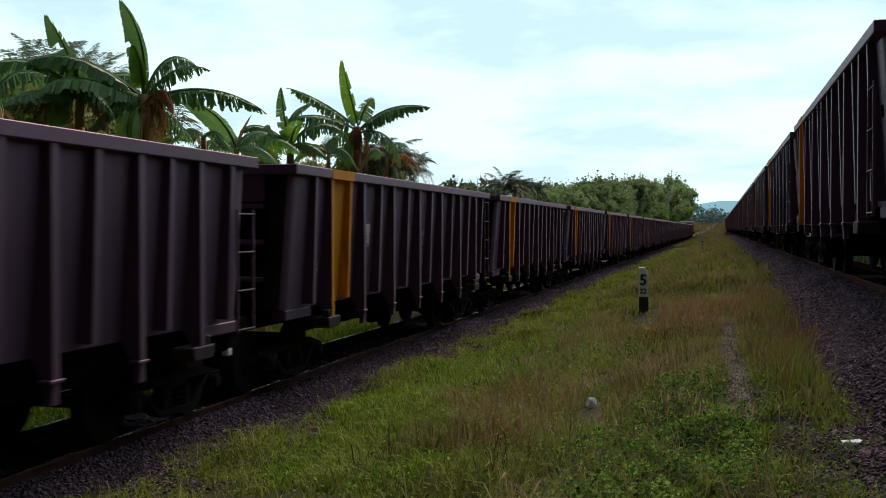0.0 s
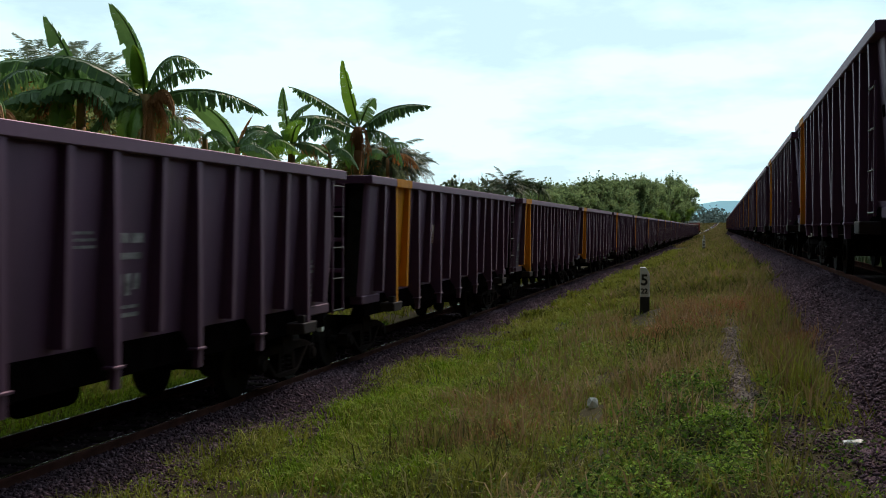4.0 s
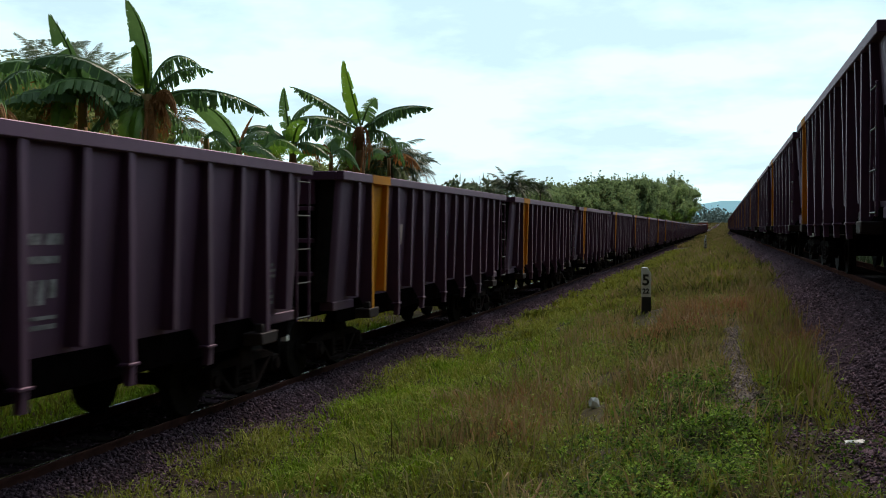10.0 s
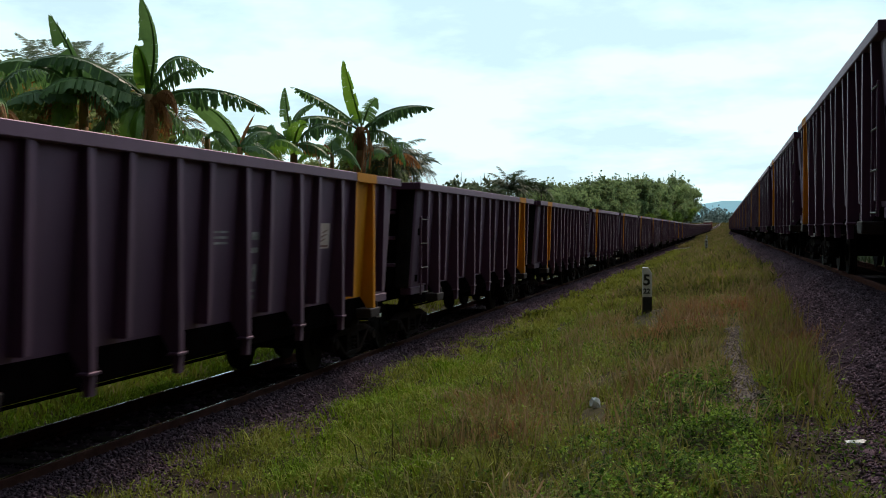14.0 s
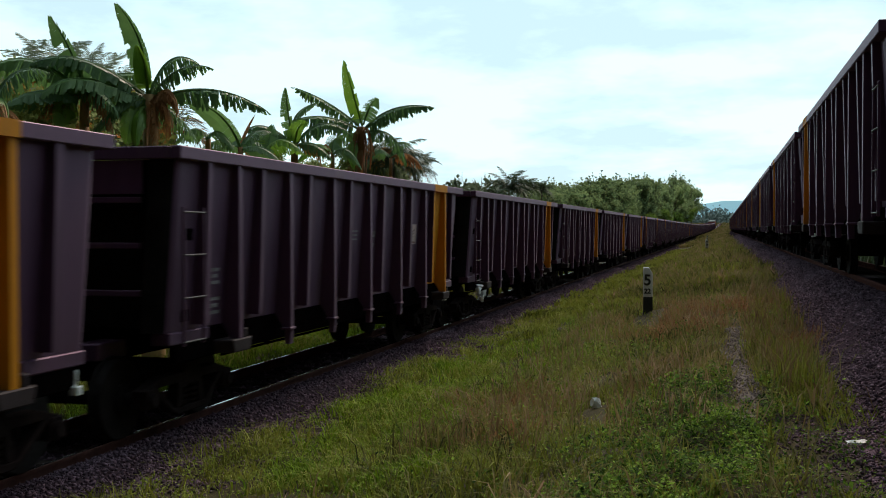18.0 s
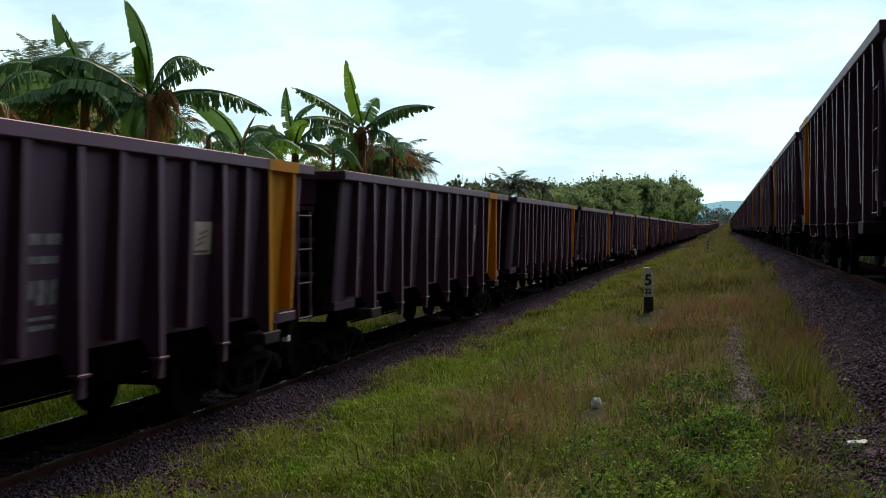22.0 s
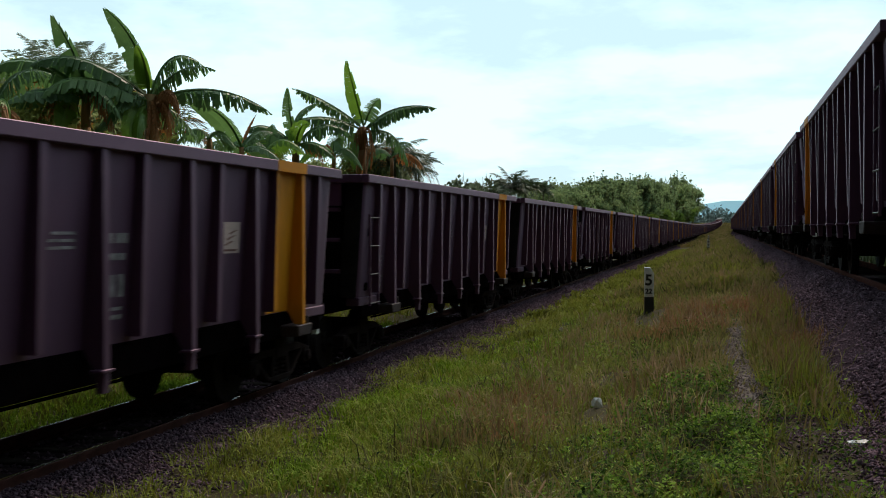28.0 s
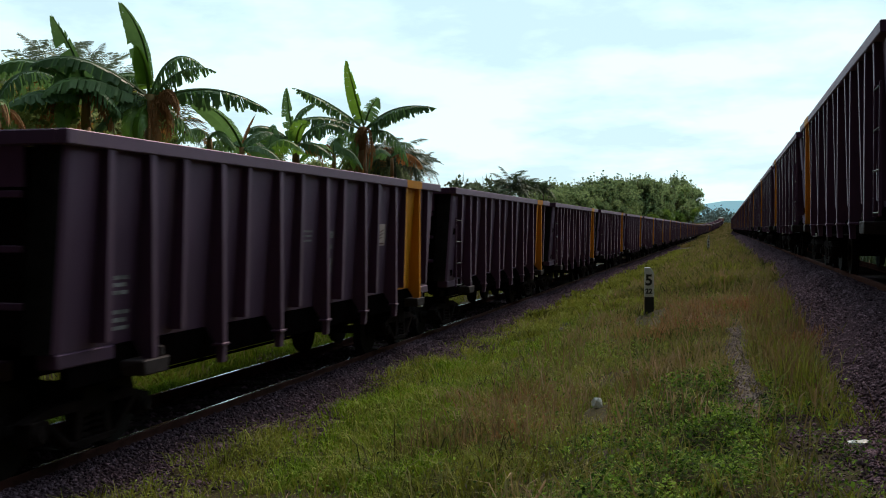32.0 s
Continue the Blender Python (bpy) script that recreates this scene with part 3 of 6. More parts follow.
    for k in range(3):
        z = 1.92 + 0.06 * k
        a = wall_x(z) + 0.006
        s.hexa([(a, -0.14 + 0.04 * k, z), (a + 0.002, -0.14 + 0.04 * k, z), (a + 0.002, 0.10 + 0.04 * k, z + 0.06), (a, 0.10 + 0.04 * k, z + 0.06)],
               [(a, -0.14 + 0.04 * k, z + 0.018), (a + 0.002, -0.14 + 0.04 * k, z + 0.018), (a + 0.002, 0.10 + 0.04 * k, z + 0.078), (a, 0.10 + 0.04 * k, z + 0.078)])
    s.v += [(v[0] + 0.003, v[1], v[2]) for v in plate(-0.15, 0.15, 1.862, 1.885).v]
    s.f += [tuple(len(s.v) - 8 + i for i in q) for q in plate(0, 1, 1, 2).f]
    g["logo_bars"] = s.mesh("emblem", M_LOGO_INK)

    def bars(name, rows):
        sh = Shape()
        for y0, y1, z0, z1 in rows:
            a = plate(y0, y1, z0, z1)
            n = len(sh.v)
            sh.v += a.v
            sh.f += [tuple(n + i for i in q) for q in a.f]
        return sh.mesh(name, M_STENCIL)
    g["mark_a"] = bars("stencil", [(-0.18, 0.24, 1.20, 1.235), (-0.18, 0.20, 1.27, 1.31), (-0.14, 0.24, 1.345, 1.38), (-0.20, 0.20, 1.52, 1.555), (-0.20, 0.16, 1.59, 1.625), (-0.14, 0.2, 1.655, 1.69)])
    g["mark_d"] = bars("stencil", [(-0.14, 0.16, 1.20, 1.235), (-0.14, 0.12, 1.27, 1.31), (-0.10, 0.16, 1.345, 1.38), (-0.14, 0.14, 1.54, 1.575), (-0.14, 0.10, 1.61, 1.645), (-0.10, 0.14, 1.675, 1.71)])
    g["mark_b"] = bars("stencil", [(-0.20, 0.18, 1.94, 1.965), (-0.20, 0.18, 2.00, 2.025), (-0.16, 0.18, 2.06, 2.085)])
    g["mark_c"] = bars("stencil", [(-0.24, -0.02, 1.98, 2.07), (0.03, 0.22, 1.98, 2.07), (-0.22, 0.20, 1.83, 1.89), (-0.20, -0.1, 1.55, 1.70), (-0.05, 0.05, 1.50, 1.70), (0.1, 0.2, 1.5, 1.7),
                                            (-0.22, 0.2, 1.30, 1.34), (-0.22, 0.2, 1.38, 1.41)])
    # bogie
    s = Shape()
    for sx in (-1, 1):
        x0, x1 = sorted((sx * 0.80, sx * 0.94))
        s.hexa([(x0, -0.98, 0.50), (x1, -0.98, 0.50), (x1, 0.98, 0.50), (x0, 0.98, 0.50)], [(x0, -0.60, 0.60), (x1, -0.60, 0.60), (x1, 0.60, 0.60), (x0, 0.60, 0.60)])
        s.hexa([(x0, -0.30, 0.17), (x1, -0.30, 0.17), (x1, 0.30, 0.17), (x0, 0.30, 0.17)], [(x0, -0.36, 0.24), (x1, -0.36, 0.24), (x1, 0.36, 0.24), (x0, 0.36, 0.24)])
        for sy in (-1, 1):
            for ya, za, yb, zb in ((0.33, 0.20, 0.74, 0.47), (0.24, 0.24, 0.20, 0.50)):
                s.hexa([(x0, sy * ya - 0.05, za), (x1, sy * ya - 0.05, za), (x1, sy * ya + 0.05, za), (x0, sy * ya + 0.05, za)],
                       [(x0, sy * yb - 0.05, zb + 0.04), (x1, sy * yb - 0.05, zb + 0.04), (x1, sy * yb + 0.05, zb + 0.04), (x0, sy * yb + 0.05, zb + 0.04)])
            s.box(x0 - 0.02, x1 + 0.02, sy * 0.84 - 0.10, sy * 0.84 + 0.10, 0.31, 0.51)
            s.tube((sx * 0.94, sy * 0.84, 0.40), (sx * 1.0, sy * 0.84, 0.40), 0.075, sides=10)
        for k in (-0.10, 0.10):
            for j in range(4):
                s.tube((sx * 0.87, k, 0.25 + 0.06 * j), (sx * 0.87, k, 0.285 + 0.06 * j), 0.075, sides=8)
    s.box(-0.95, 0.95, -0.17, 0.17, 0.46, 0.70)
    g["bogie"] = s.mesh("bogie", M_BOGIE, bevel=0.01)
    s = Shape().tube((-0.98, 0, 0), (0.98, 0, 0), 0.07, sides=10)
    for sx in (-1, 1):
        s.tube((sx * 0.50, 0, 0), (sx * 0.525, 0, 0), 0.435, sides=24).tube((sx * 0.525, 0, 0), (sx * 0.62, 0, 0), 0.40, 0.395, sides=24)
        s.tube((sx * 0.62, 0, 0), (sx * 0.66, 0, 0), 0.16, sides=12)
        for k in range(3):
            w = 2 * math.pi * k / 3
            s.tube((sx * 0.615, 0.27 * math.cos(w), 0.27 * math.sin(w)), (sx * 0.625, 0.27 * math.cos(w), 0.27 * math.sin(w)), 0.05, sides=8)
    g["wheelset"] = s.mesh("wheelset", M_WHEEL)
    return g


G = wagon_meshes(M_YELLOW)
RIBS = [(y, True) for y in LONG_RIBS] + [(y, False) for y in SHORT_RIBS]
RIBS.sort()


# the second kind has closer stakes, the yellow bay next to an end wall, one flush end and ladders at the other
CLOSE_LONG = [1.32, 2.49, 3.81, 5.09, 6.51, 7.79, 9.11, 10.28]
CLOSE_SHORT = [0.60, 1.91, 3.18, 4.46, 5.80, 7.14, 8.42, 9.69, 11.00]
CLOSE_RIBS = sorted([(y, True) for y in CLOSE_LONG] + [(y, False) for y in CLOSE_SHORT])


def coal_wagon(label, close=0, ladder_end=-1, front_mark=False):
    """close: 0 the common kind; 1 or -1 the second kind with its yellow bay at the front or rear. ladder_end: 1 at the yellow end, -1 at the other, 0 none.
    front_mark: stencilled figures in the end bay next to the yellow band, and a taller ladder."""
    w = tagged(new("coal_wagon"), label, "wagon")
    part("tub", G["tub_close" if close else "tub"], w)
    ribs = CLOSE_RIBS if close else RIBS
    bay = {0: (9.50, 10.26), 1: (10.28, 11.00), -1: (0.60, 1.32)}[close]
    bolsters = (1.32, 10.28) if close else (1.37, 10.26)
    ends = (1,) if close else (1, -1)
    frame_ob = part("underframe", G["frame"], w)
    for y in (-4.4, -2.9, -1.45, 0, 1.45, 2.9, 4.4):
        part("cross_beam", G["cross"], frame_ob, m=pose(0, y, 0))
    part("brake_cylinder", G["brake"], w)
    part("brake_rod", G["rod"], w)
    for side in (1, -1):
        turn = pose(0, 0, 0) if side > 0 else Matrix.Diagonal((-1, 1, 1, 1))

        def at(y):
            return turn @ pose(0, y, 0)
        part("side_sill", G["sill"], w, m=pose(0, 0, 0, 0, 0, 0 if side > 0 else 180))
        part("top_rail", G["side_rail"], w, m=pose(0, 0, 0, 0, 0, 0 if side > 0 else 180))
        part("rail_band", G["rail_band"], w, "yellow paint across the top rail", m=at(sum(bay) / 2 - HALF))
        part("yellow_sheet", G["sheet"], w, "yellow-painted side sheet", m=at(sum(bay) / 2 - HALF))
        for y, is_long in ribs:
            yellow = y in bay
            part("stake", G[("long" if is_long else "short") + (("_z" if close > 0 else "_y") if yellow else "_b" if y in bolsters else "")], w, "yellow stake" if yellow else "", m=at(y - HALF))
        for y in bolsters:
            part("bolster_end", G["block"], w, m=at(y - HALF))
        flip = turn @ Matrix.Diagonal((1, -1 if close or ladder_end > 0 else 1, 1, 1))
        if ladder_end:
            ladder = part("ladder", G["tall_stiles" if front_mark else "stiles"], w, m=flip)
            part("pocket", G["pocket"], w, "dark slot in the end bay", m=flip)
            part("pocket", G["pocket_b"], w, "dark slot in the end bay", m=flip)
            for z in (1.0, 1.43, 1.85, 2.27) + ((2.69,) if front_mark else ()):
                part("rung", G["rung"], ladder, m=pose(0, 0, z))
        logo = part("emblem_panel", G["logo"], w, "pale square painted panel", m=at((8.84 if close > 0 else 8.50 if close == 0 else 3.10) - HALF))
        part("emblem", G["logo_bars"], logo)
        part("stencil", G["mark_a"], w, m=at((0.98 if close >= 0 else 0.30) - HALF))["kind"] = "stuff"
        if front_mark:
            part("stencil", G["mark_d"], w, m=at(10.56 - HALF))["kind"] = "stuff"
        swap = close < 0 or (close == 0 and side < 0)
        part("stencil", G["mark_b"], w, m=at((6.18 if swap else 5.42) - HALF))["kind"] = "stuff"
        part("stencil", G["mark_c"], w, m=at((5.42 if swap else 6.18) - HALF))["kind"] = "stuff"
        end = pose(0, 0, 0, 0, 0, 0 if side > 0 else 180)
        part("end_rail", G["end_rail"], w, m=end)
        part("end_sill", G["end_sill"], w, m=end)
        if side in ends:
            part("end_cover", G["lid"], w, m=end)
            for z in (1.44, 1.91, 2.36):
                part("end_stiffener", G["end_beam"], w, m=end @ pose(0, 0, z))
        part("coupler", G["coupler"], w, m=end)
        part("brake_hose", G["hose"], w, m=end)
        part("end_marker", G["tag"], w, "small white marker", m=end)
        bogie = part("bogie", G["bogie"], w, m=pose(0, side * 4.75, 0))
        for sy in (-1, 1):
            ws = part("wheelset", G["wheelset"], bogie)
            ws.matrix_parent_inverse = Matrix.Translation((0, sy * 0.84, 0.40))
    return w


def coal_wagon_far(label):
    """The same wagon with its small pieces joined, for the far end of the standing train."""
    w = tagged(new("coal_wagon"), label, "wagon")
    part("tub", G["tub"], w)
    part("underframe", G["frame"], w)
    for side in (1, -1):
        turn = pose(0, 0, 0) if side > 0 else Matrix.Diagonal((-1, 1, 1, 1))
        end = pose(0, 0, 0, 0, 0, 0 if side > 0 else 180)
        part("top_rail", G["side_rail"], w, m=end)
        part("side_sill", G["sill"], w, m=end)
        part("end_rail", G["end_rail"], w, m=end)
        part("yellow_sheet", G["sheet"], w, "yellow-painted side sheet", m=turn @ pose(0, 9.88 - HALF, 0))
        part("bogie", G["bogie"], w, m=pose(0, side * 4.75, 0))
    for y, is_long in RIBS:
        if is_long or y == 9.50:
            part("stake", G[("long" if is_long else "short") + ("_y" if y in (9.50, 10.26) else "")], w, m=Matrix.Diagonal((-1, 1, 1, 1)) @ pose(0, y - HALF, 0))
    return w


def lie(cx, y, up, turned):
    slope = math.degrees(math.atan(2 * 2.85e-5 * max(0.0, y - 200))) if y < 620 else 0.0
    m = pose(cx + bend(y), y, up + rise(y), slope, 0, heading(y))
    return m @ pose(0, 0, 0, 0, 0, 180) if turned else m


# the standing train, nearest wagons in full
STAND_0 = 11.45 + 5.76   # middle of the nearest wagon wholly in view
full = coal_wagon("dark brown coal wagon with orange-yellow band, standing on the raised track")
full.matrix_basis = lie(RX, STAND_0, R_UP, False)
tagged(full, group="standing coal wagons")
for i in (-1, 1, 2, 3, 4):
    copy_thing(full, lie(RX, STAND_0 + PITCH * i, R_UP, False))
far = coal_wagon_far("dark brown coal wagon with orange-yellow band, standing on the raised track")
far.matrix_basis = lie(RX, STAND_0 + PITCH * 5, R_UP, False)
tagged(far, group="standing coal wagons")
for i in range(6, 42):
    copy_thing(far, lie(RX, STAND_0 + PITCH * i, R_UP, False))

# the passing train: wagons before the change have the yellow band at their rear
FIRST = 12.42 + 5.78
MOVING = []
roll_label = "dark brown-grey coal wagon with a yellow band, rolling past"
model = coal_wagon(roll_label)
tagged(model, group="passing coal wagons")
LADDER_AT_BAND = (-22,)                 # wagons with the ladder at their yellow end
NO_LADDER = (-12, -18, -21, -27)   # wagons with none on the near side
CLOSE = {-19: 1, -17: 1, -2: -1, -1: -1}   # wagons of the second kind
model_b, model_c = coal_wagon(roll_label, 0, 1), coal_wagon(roll_label, 0, 0)
model_t = coal_wagon(roll_label, 0, -1, True)
tagged(model_t, group="passing coal wagons")
tagged(model_b, group="passing coal wagons")
tagged(model_c, group="passing coal wagons")
second = {}
for kind in (1, -1):
    second[kind] = coal_wagon("dark brown-grey coal wagon with flush end wall, rolling past", kind)
    tagged(second[kind], group="passing coal wagons")
spare = {1: second[1], -1: second[-1]}
for k in range(-29, 17):
    turned = k >= -10
    if k in CLOSE:
        kind = CLOSE[k]
        ob = spare.pop(kind) if kind in spare else copy_thing(second[kind], Matrix.Identity(4))
        turned = False
    else:
        if k in LADDER_AT_BAND:
            ob = model_b
        elif k in NO_LADDER:
            ob = model_c if k == -27 else copy_thing(model_c, Matrix.Identity(4))
        else:
            kept = model_t if turned else model
            ob = kept if k in (-29, -10) else copy_thing(kept, Matrix.Identity(4))
    MOVING.append((ob, FIRST + PITCH * k, turned))
    if k == -3:   # its emblem stands one bay further in
        for c in ob.children:
            if c.name.startswith("emblem_panel"):
                c.location.y -= 0.86
    if k == -14:
        rag = Shape()
        rng_bag = random.Random(3)
        for i in range(5):
            c = Vector((1.28 + rng_bag.uniform(-0.05, 0.05), -HALF + 1.0 + rng_bag.uniform(-0.1, 0.1), 0.86 - 0.06 * i))
            rag.tube(c, c + Vector((rng_bag.uniform(-0.06, 0.06), rng_bag.uniform(-0.1, 0.1), -0.12)), 0.07 + 0.02 * rng_bag.random(), 0.03, sides=7)
        part("snagged_bag", rag.mesh("snagged_bag", M_BAG), ob, "white plastic bag caught on the underframe")


def locomotive():
    w = tagged(new("locomotive"), "red and white diesel locomotive at the head of the train", "locomotive")
    part("hood", Shape().box(-0.9, 0.9, -7.2, 3.6, 1.3, 3.3).mesh("hood", M_LOCO, bevel=0.08), w)
    part("cab", Shape().box(-1.3, 1.3, 3.6, 6.2, 1.3, 3.4).mesh("cab", M_LOCO, bevel=0.08), w)
    part("cab", Shape().box(-1.3, 1.3, -8.4, -7.2, 1.3, 3.25).mesh("cab", M_LOCO, bevel=0.08), w)
    part("cab_roof", Shape().box(-1.2, 1.2, -8.3, -7.3, 3.25, 3.65).mesh("cab_roof", M_CAB, bevel=0.08), w, "white cab roof")
    part("underframe", Shape().box(-1.35, 1.35, -8.6, 8.6, 1.0, 1.3).box(-1.1, 1.1, -1.6, 1.6, 0.4, 1.0).mesh("underframe", M_UNDER, bevel=0.03), w)
    part("cab_roof", Shape().box(-1.25, 1.25, 3.7, 6.1, 3.4, 3.7).mesh("cab_roof", M_CAB, bevel=0.08), w, "white cab roof")
    part("nose", Shape().box(-0.9, 0.9, 6.2, 8.3, 1.3, 3.0).mesh("nose", M_LOCO, bevel=0.1), w)
    for y in (-5.4, 5.4):
        s = Shape().box(-0.95, 0.95, y - 1.9, y + 1.9, 0.35, 0.95)
        for k in (-1.5, 0, 1.5):
            s.tube((-0.62, y + k, 0.45), (0.62, y + k, 0.45), 0.45, sides=16)
        part("bogie", s.mesh("bogie", M_UNDER), w)
    return w


LOCO = locomotive()
LOCO_Y = FIRST + PITCH * 16 + HALF + 1.2 + 8.8


# ---------------------------------------------------------------- kilometre posts
def kilometre_post(x, y, text):
    z = float(ground_z(np.array(x), np.array(y)))
    w = tagged(new("kilometre_post"), "white hectometre post with black figures and foot in tall grass" if text else "small white trackside post standing in the grass", "marker post")
    w.matrix_basis = pose(x, y, z - 0.13, 0, 0, 6)
    h = 1.10
    s = Shape()
    pts = [(-0.1, 0.47), (0.1, 0.47), (0.1, h - 0.13), (0.02, h), (-0.1, h)]
    n = len(pts)
    s.v = [(a, -0.06, b) for a, b in pts] + [(a, 0.06, b) for a, b in pts]
    s.f = [tuple(range(n)), tuple(reversed(range(n, 2 * n)))] + [(i, (i + 1) % n, n + (i + 1) % n, n + i) for i in range(n)]
    part("head", s.mesh("head", M_WHITE, bevel=0.008), w, "white-painted upper part")
    part("foot", Shape().box(-0.1, 0.1, -0.06, 0.06, -0.25, 0.47).mesh("foot", M_BLACK, bevel=0.008), w, "black-painted lower part")
    if not text:
        for zz in (0.60, 0.84):
            part("figure", Shape().box(-0.07, 0.07, -0.066, -0.062, zz, zz + 0.11).mesh("figure", M_BLACK), w, "black painted figure too far to read")
    if text:
        for chars, size, zz, xx in (("5", 0.32, 0.775, -0.012), ("22", 0.145, 0.545, -0.012)):
            cu = bpy.data.curves.new("figure", "FONT")
            cu.body, cu.size, cu.align_x, cu.align_y, cu.extrude = chars, size, "CENTER", "CENTER", 0.002
            cu.offset = 0.008 if size > 0.2 else 0.005
            cu.materials.append(M_BLACK)
            ob = part("figure", cu, w, "black painted figure", m=pose(xx, -0.064, zz + 0.045, 90, 0, 0))
    return w


kilometre_post(-1.53, 23.2, True)
kilometre_post(-1.13, 84.0, False)
kilometre_post(-2.2, 167.0, False)


# ---------------------------------------------------------------- plants
def leaf_points(p0, p1, p2, n):
    p0, p1, p2 = Vector(p0), Vector(p1), Vector(p2)
    out = []
    for i in range(n + 1):
        t = i / n
        out.append(p0 * (1 - t) ** 2 + p1 * 2 * t * (1 - t) + p2 * t * t)
    return out


def banana_leaf_mesh(rng, p0, p1, p2, width, torn, facing, material):
    """A midrib with two blades of torn strips that droop at the edge. facing: 0 blades lie flat, 1 blades stand across the view."""
    n = 42
    torn = torn * 0.45 if facing > 0.6 else torn
    pts = leaf_points(p0, p1, p2, n)
    s = Shape()
    for i in range(n):
        s.tube(pts[i], pts[i + 1], 0.028 * (1 - i / n) + 0.005, 0.028 * (1 - (i + 1) / n) + 0.005, sides=4)
    for side in (-1, 1):
        keep, extra, notch, bite = 1.0, 0.0, 0, 1.0
        for i in range(4, n):
            t0, t1 = i / n, (i + 1) / n
            if i % 3 == 0 or rng.random() < 0.5:
                keep = 1.0 - torn * 0.4 * rng.random() ** 2
                extra = torn * rng.uniform(-0.2, 0.35)
            tan = (pts[i + 1] - pts[i]).normalized()
            flat = tan.cross(Vector((0, 0, 1)))
            flat = flat.normalized() if flat.length > 0.15 else Vector((0, -1, 0))
            across = tan.cross(Vector((0, 1, 0))).normalized()
            d = (flat * (1 - facing) + across * facing).normalized() * side
            nrm = tan.cross(d).normalized() * side
            if nrm.z > 0:
                nrm = -nrm
            prof = math.sin(math.pi * min(1.0, (0.06 + 0.94 * t0)) ** 0.75) ** 0.6
            prof2 = math.sin(math.pi * min(0.995, (0.06 + 0.94 * t1)) ** 0.75) ** 0.6
            half = 0.45 if facing > 0.7 and side < 0 else 1.0
            w0, w1 = width * half * prof * keep, width * half * prof2 * keep
            droop = 0.5 + 0.55 * torn + max(0, extra) + 0.25 * torn * rng.uniform(-1, 1)
            if facing > 0.6 and notch <= 0 and rng.random() < 0.06:   # a piece torn out of a standing blade
                notch, bite = rng.randint(1, 4), rng.uniform(0.25, 0.75)
            if notch > 0:
                w0, w1, notch = w0 * bite, w1 * bite, notch - 1
            gap = 0.0 if torn < 0.5 or rng.random() > 0.22 * torn else 0.5 * rng.random()
            a, b = pts[i], pts[i + 1] * (1 - gap) + pts[i] * gap
            lean = tan * (width * (0.2 + (0.34 if torn > 0.5 else 0.08) * torn * rng.uniform(-1, 1)))

            def at(p, w, k):
                fall = Vector((0, 0, -1)) * w * 1.25 * droop * k * k * (1 - 0.75 * facing) + nrm * w * 0.25 * k * facing
                return p + d * w * k * (1 - 0.45 * droop * k * (1 - facing)) + lean * k * k + fall
            m = len(s.v)
            s.v += [tuple(a), tuple(b), tuple(at(b, w1, 0.5)), tuple(at(a, w0, 0.5)), tuple(at(b, w1 * (1 - 0.1 * rng.random()), 1.0)), tuple(at(a, w0, 1.0))]
            s.f += [(m, m + 1, m + 2, m + 3), (m + 3, m + 2, m + 4, m + 5)]
    me = bpy.data.meshes.new("leaf")
    me.from_pydata([tuple(v) for v in s.v], [], s.f)
    me.materials.append(material)
    return me


SWAYING = []   # leaves that the wind moves: leaf, foot, phase, period, degrees


def banana_plant(x, y, label, h, r, bow):
    """h, r, bow: height, foot radius and sideways bow of the stem."""
    z = float(ground_z(np.array(x), np.array(y)))
    w = tagged(new("banana_plant"), label, "banana plant", group="banana plants beside the track")
    w.matrix_basis = pose(x, y, z, 0, 0, 14.54)
    s = Shape()
    pts = leaf_points((0, 0, -0.2), (bow * 0.2, 0, h * 0.5), (bow, 0, h), 8)
    for i in range(8):
        s.tube(pts[i], pts[i + 1], r * (1 - 0.06 * i), r * (1 - 0.06 * (i + 1)), sides=10)
    part("stem", s.mesh("stem", M_STEM, smooth=True), w)
    return w


def leaf(w, rng, base, bow, tip, depth, width, torn, facing, m):
    """base, bow, tip: across and up from the plant's foot; depth: how far the tip leans away."""
    p0, p1, p2 = Vector((base[0], 0, base[1])), Vector((bow[0], depth * 0.5, bow[1])), Vector((tip[0], depth, tip[1]))
    ob = part("leaf", banana_leaf_mesh(rng, p0, p1, p2, width, torn, facing, m), w, "withered brown leaf" if m is DRY else "")
    SWAYING.append((ob, p0, rng.uniform(0, 6.28), rng.uniform(1.6, 3.2), rng.uniform(1.2, 3.0)))
    return ob


LEAF, YOUNG, DRY = M_BANANA, M_BANANA_YOUNG, M_BANANA_DRY
GUSTS = [(0, 13.5), (1, 13.5), (2, 6.2), (3, 4.9), (4.5, 7), (6, 10.8), (7, 20.5), (8, 17), (9, 14.9), (10, 15.6), (11, 10), (12, 2), (13, 0.7), (13.4, 6), (14, 24), (15.5, 12), (17, 8.3), (18, 7.6),
         (19, 1.4), (20, 3.5), (21, 11.5), (22, 13.5), (23, 7), (24, 4.2), (25, 2), (26.5, 3), (28, -0.7), (29, 3.5), (30, 4.2), (31, 5.6), (32, 9.4)]
p = banana_plant(-9.50, 27.60, "tall banana plant with wind-torn green leaves and withered sheath", 5.11, 0.19, 0.03)
rng_leaf = random.Random(3)
leaf(p, rng_leaf, (0.06, 5.16), (-0.21, 6.11), (-0.38, 6.84), -0.2, 0.25, 0.35, 0.85, YOUNG)
leaf(p, rng_leaf, (-0.03, 5.13), (-0.93, 5.92), (-1.84, 6.23), 0.5, 0.28, 0.90, 0.10, LEAF)
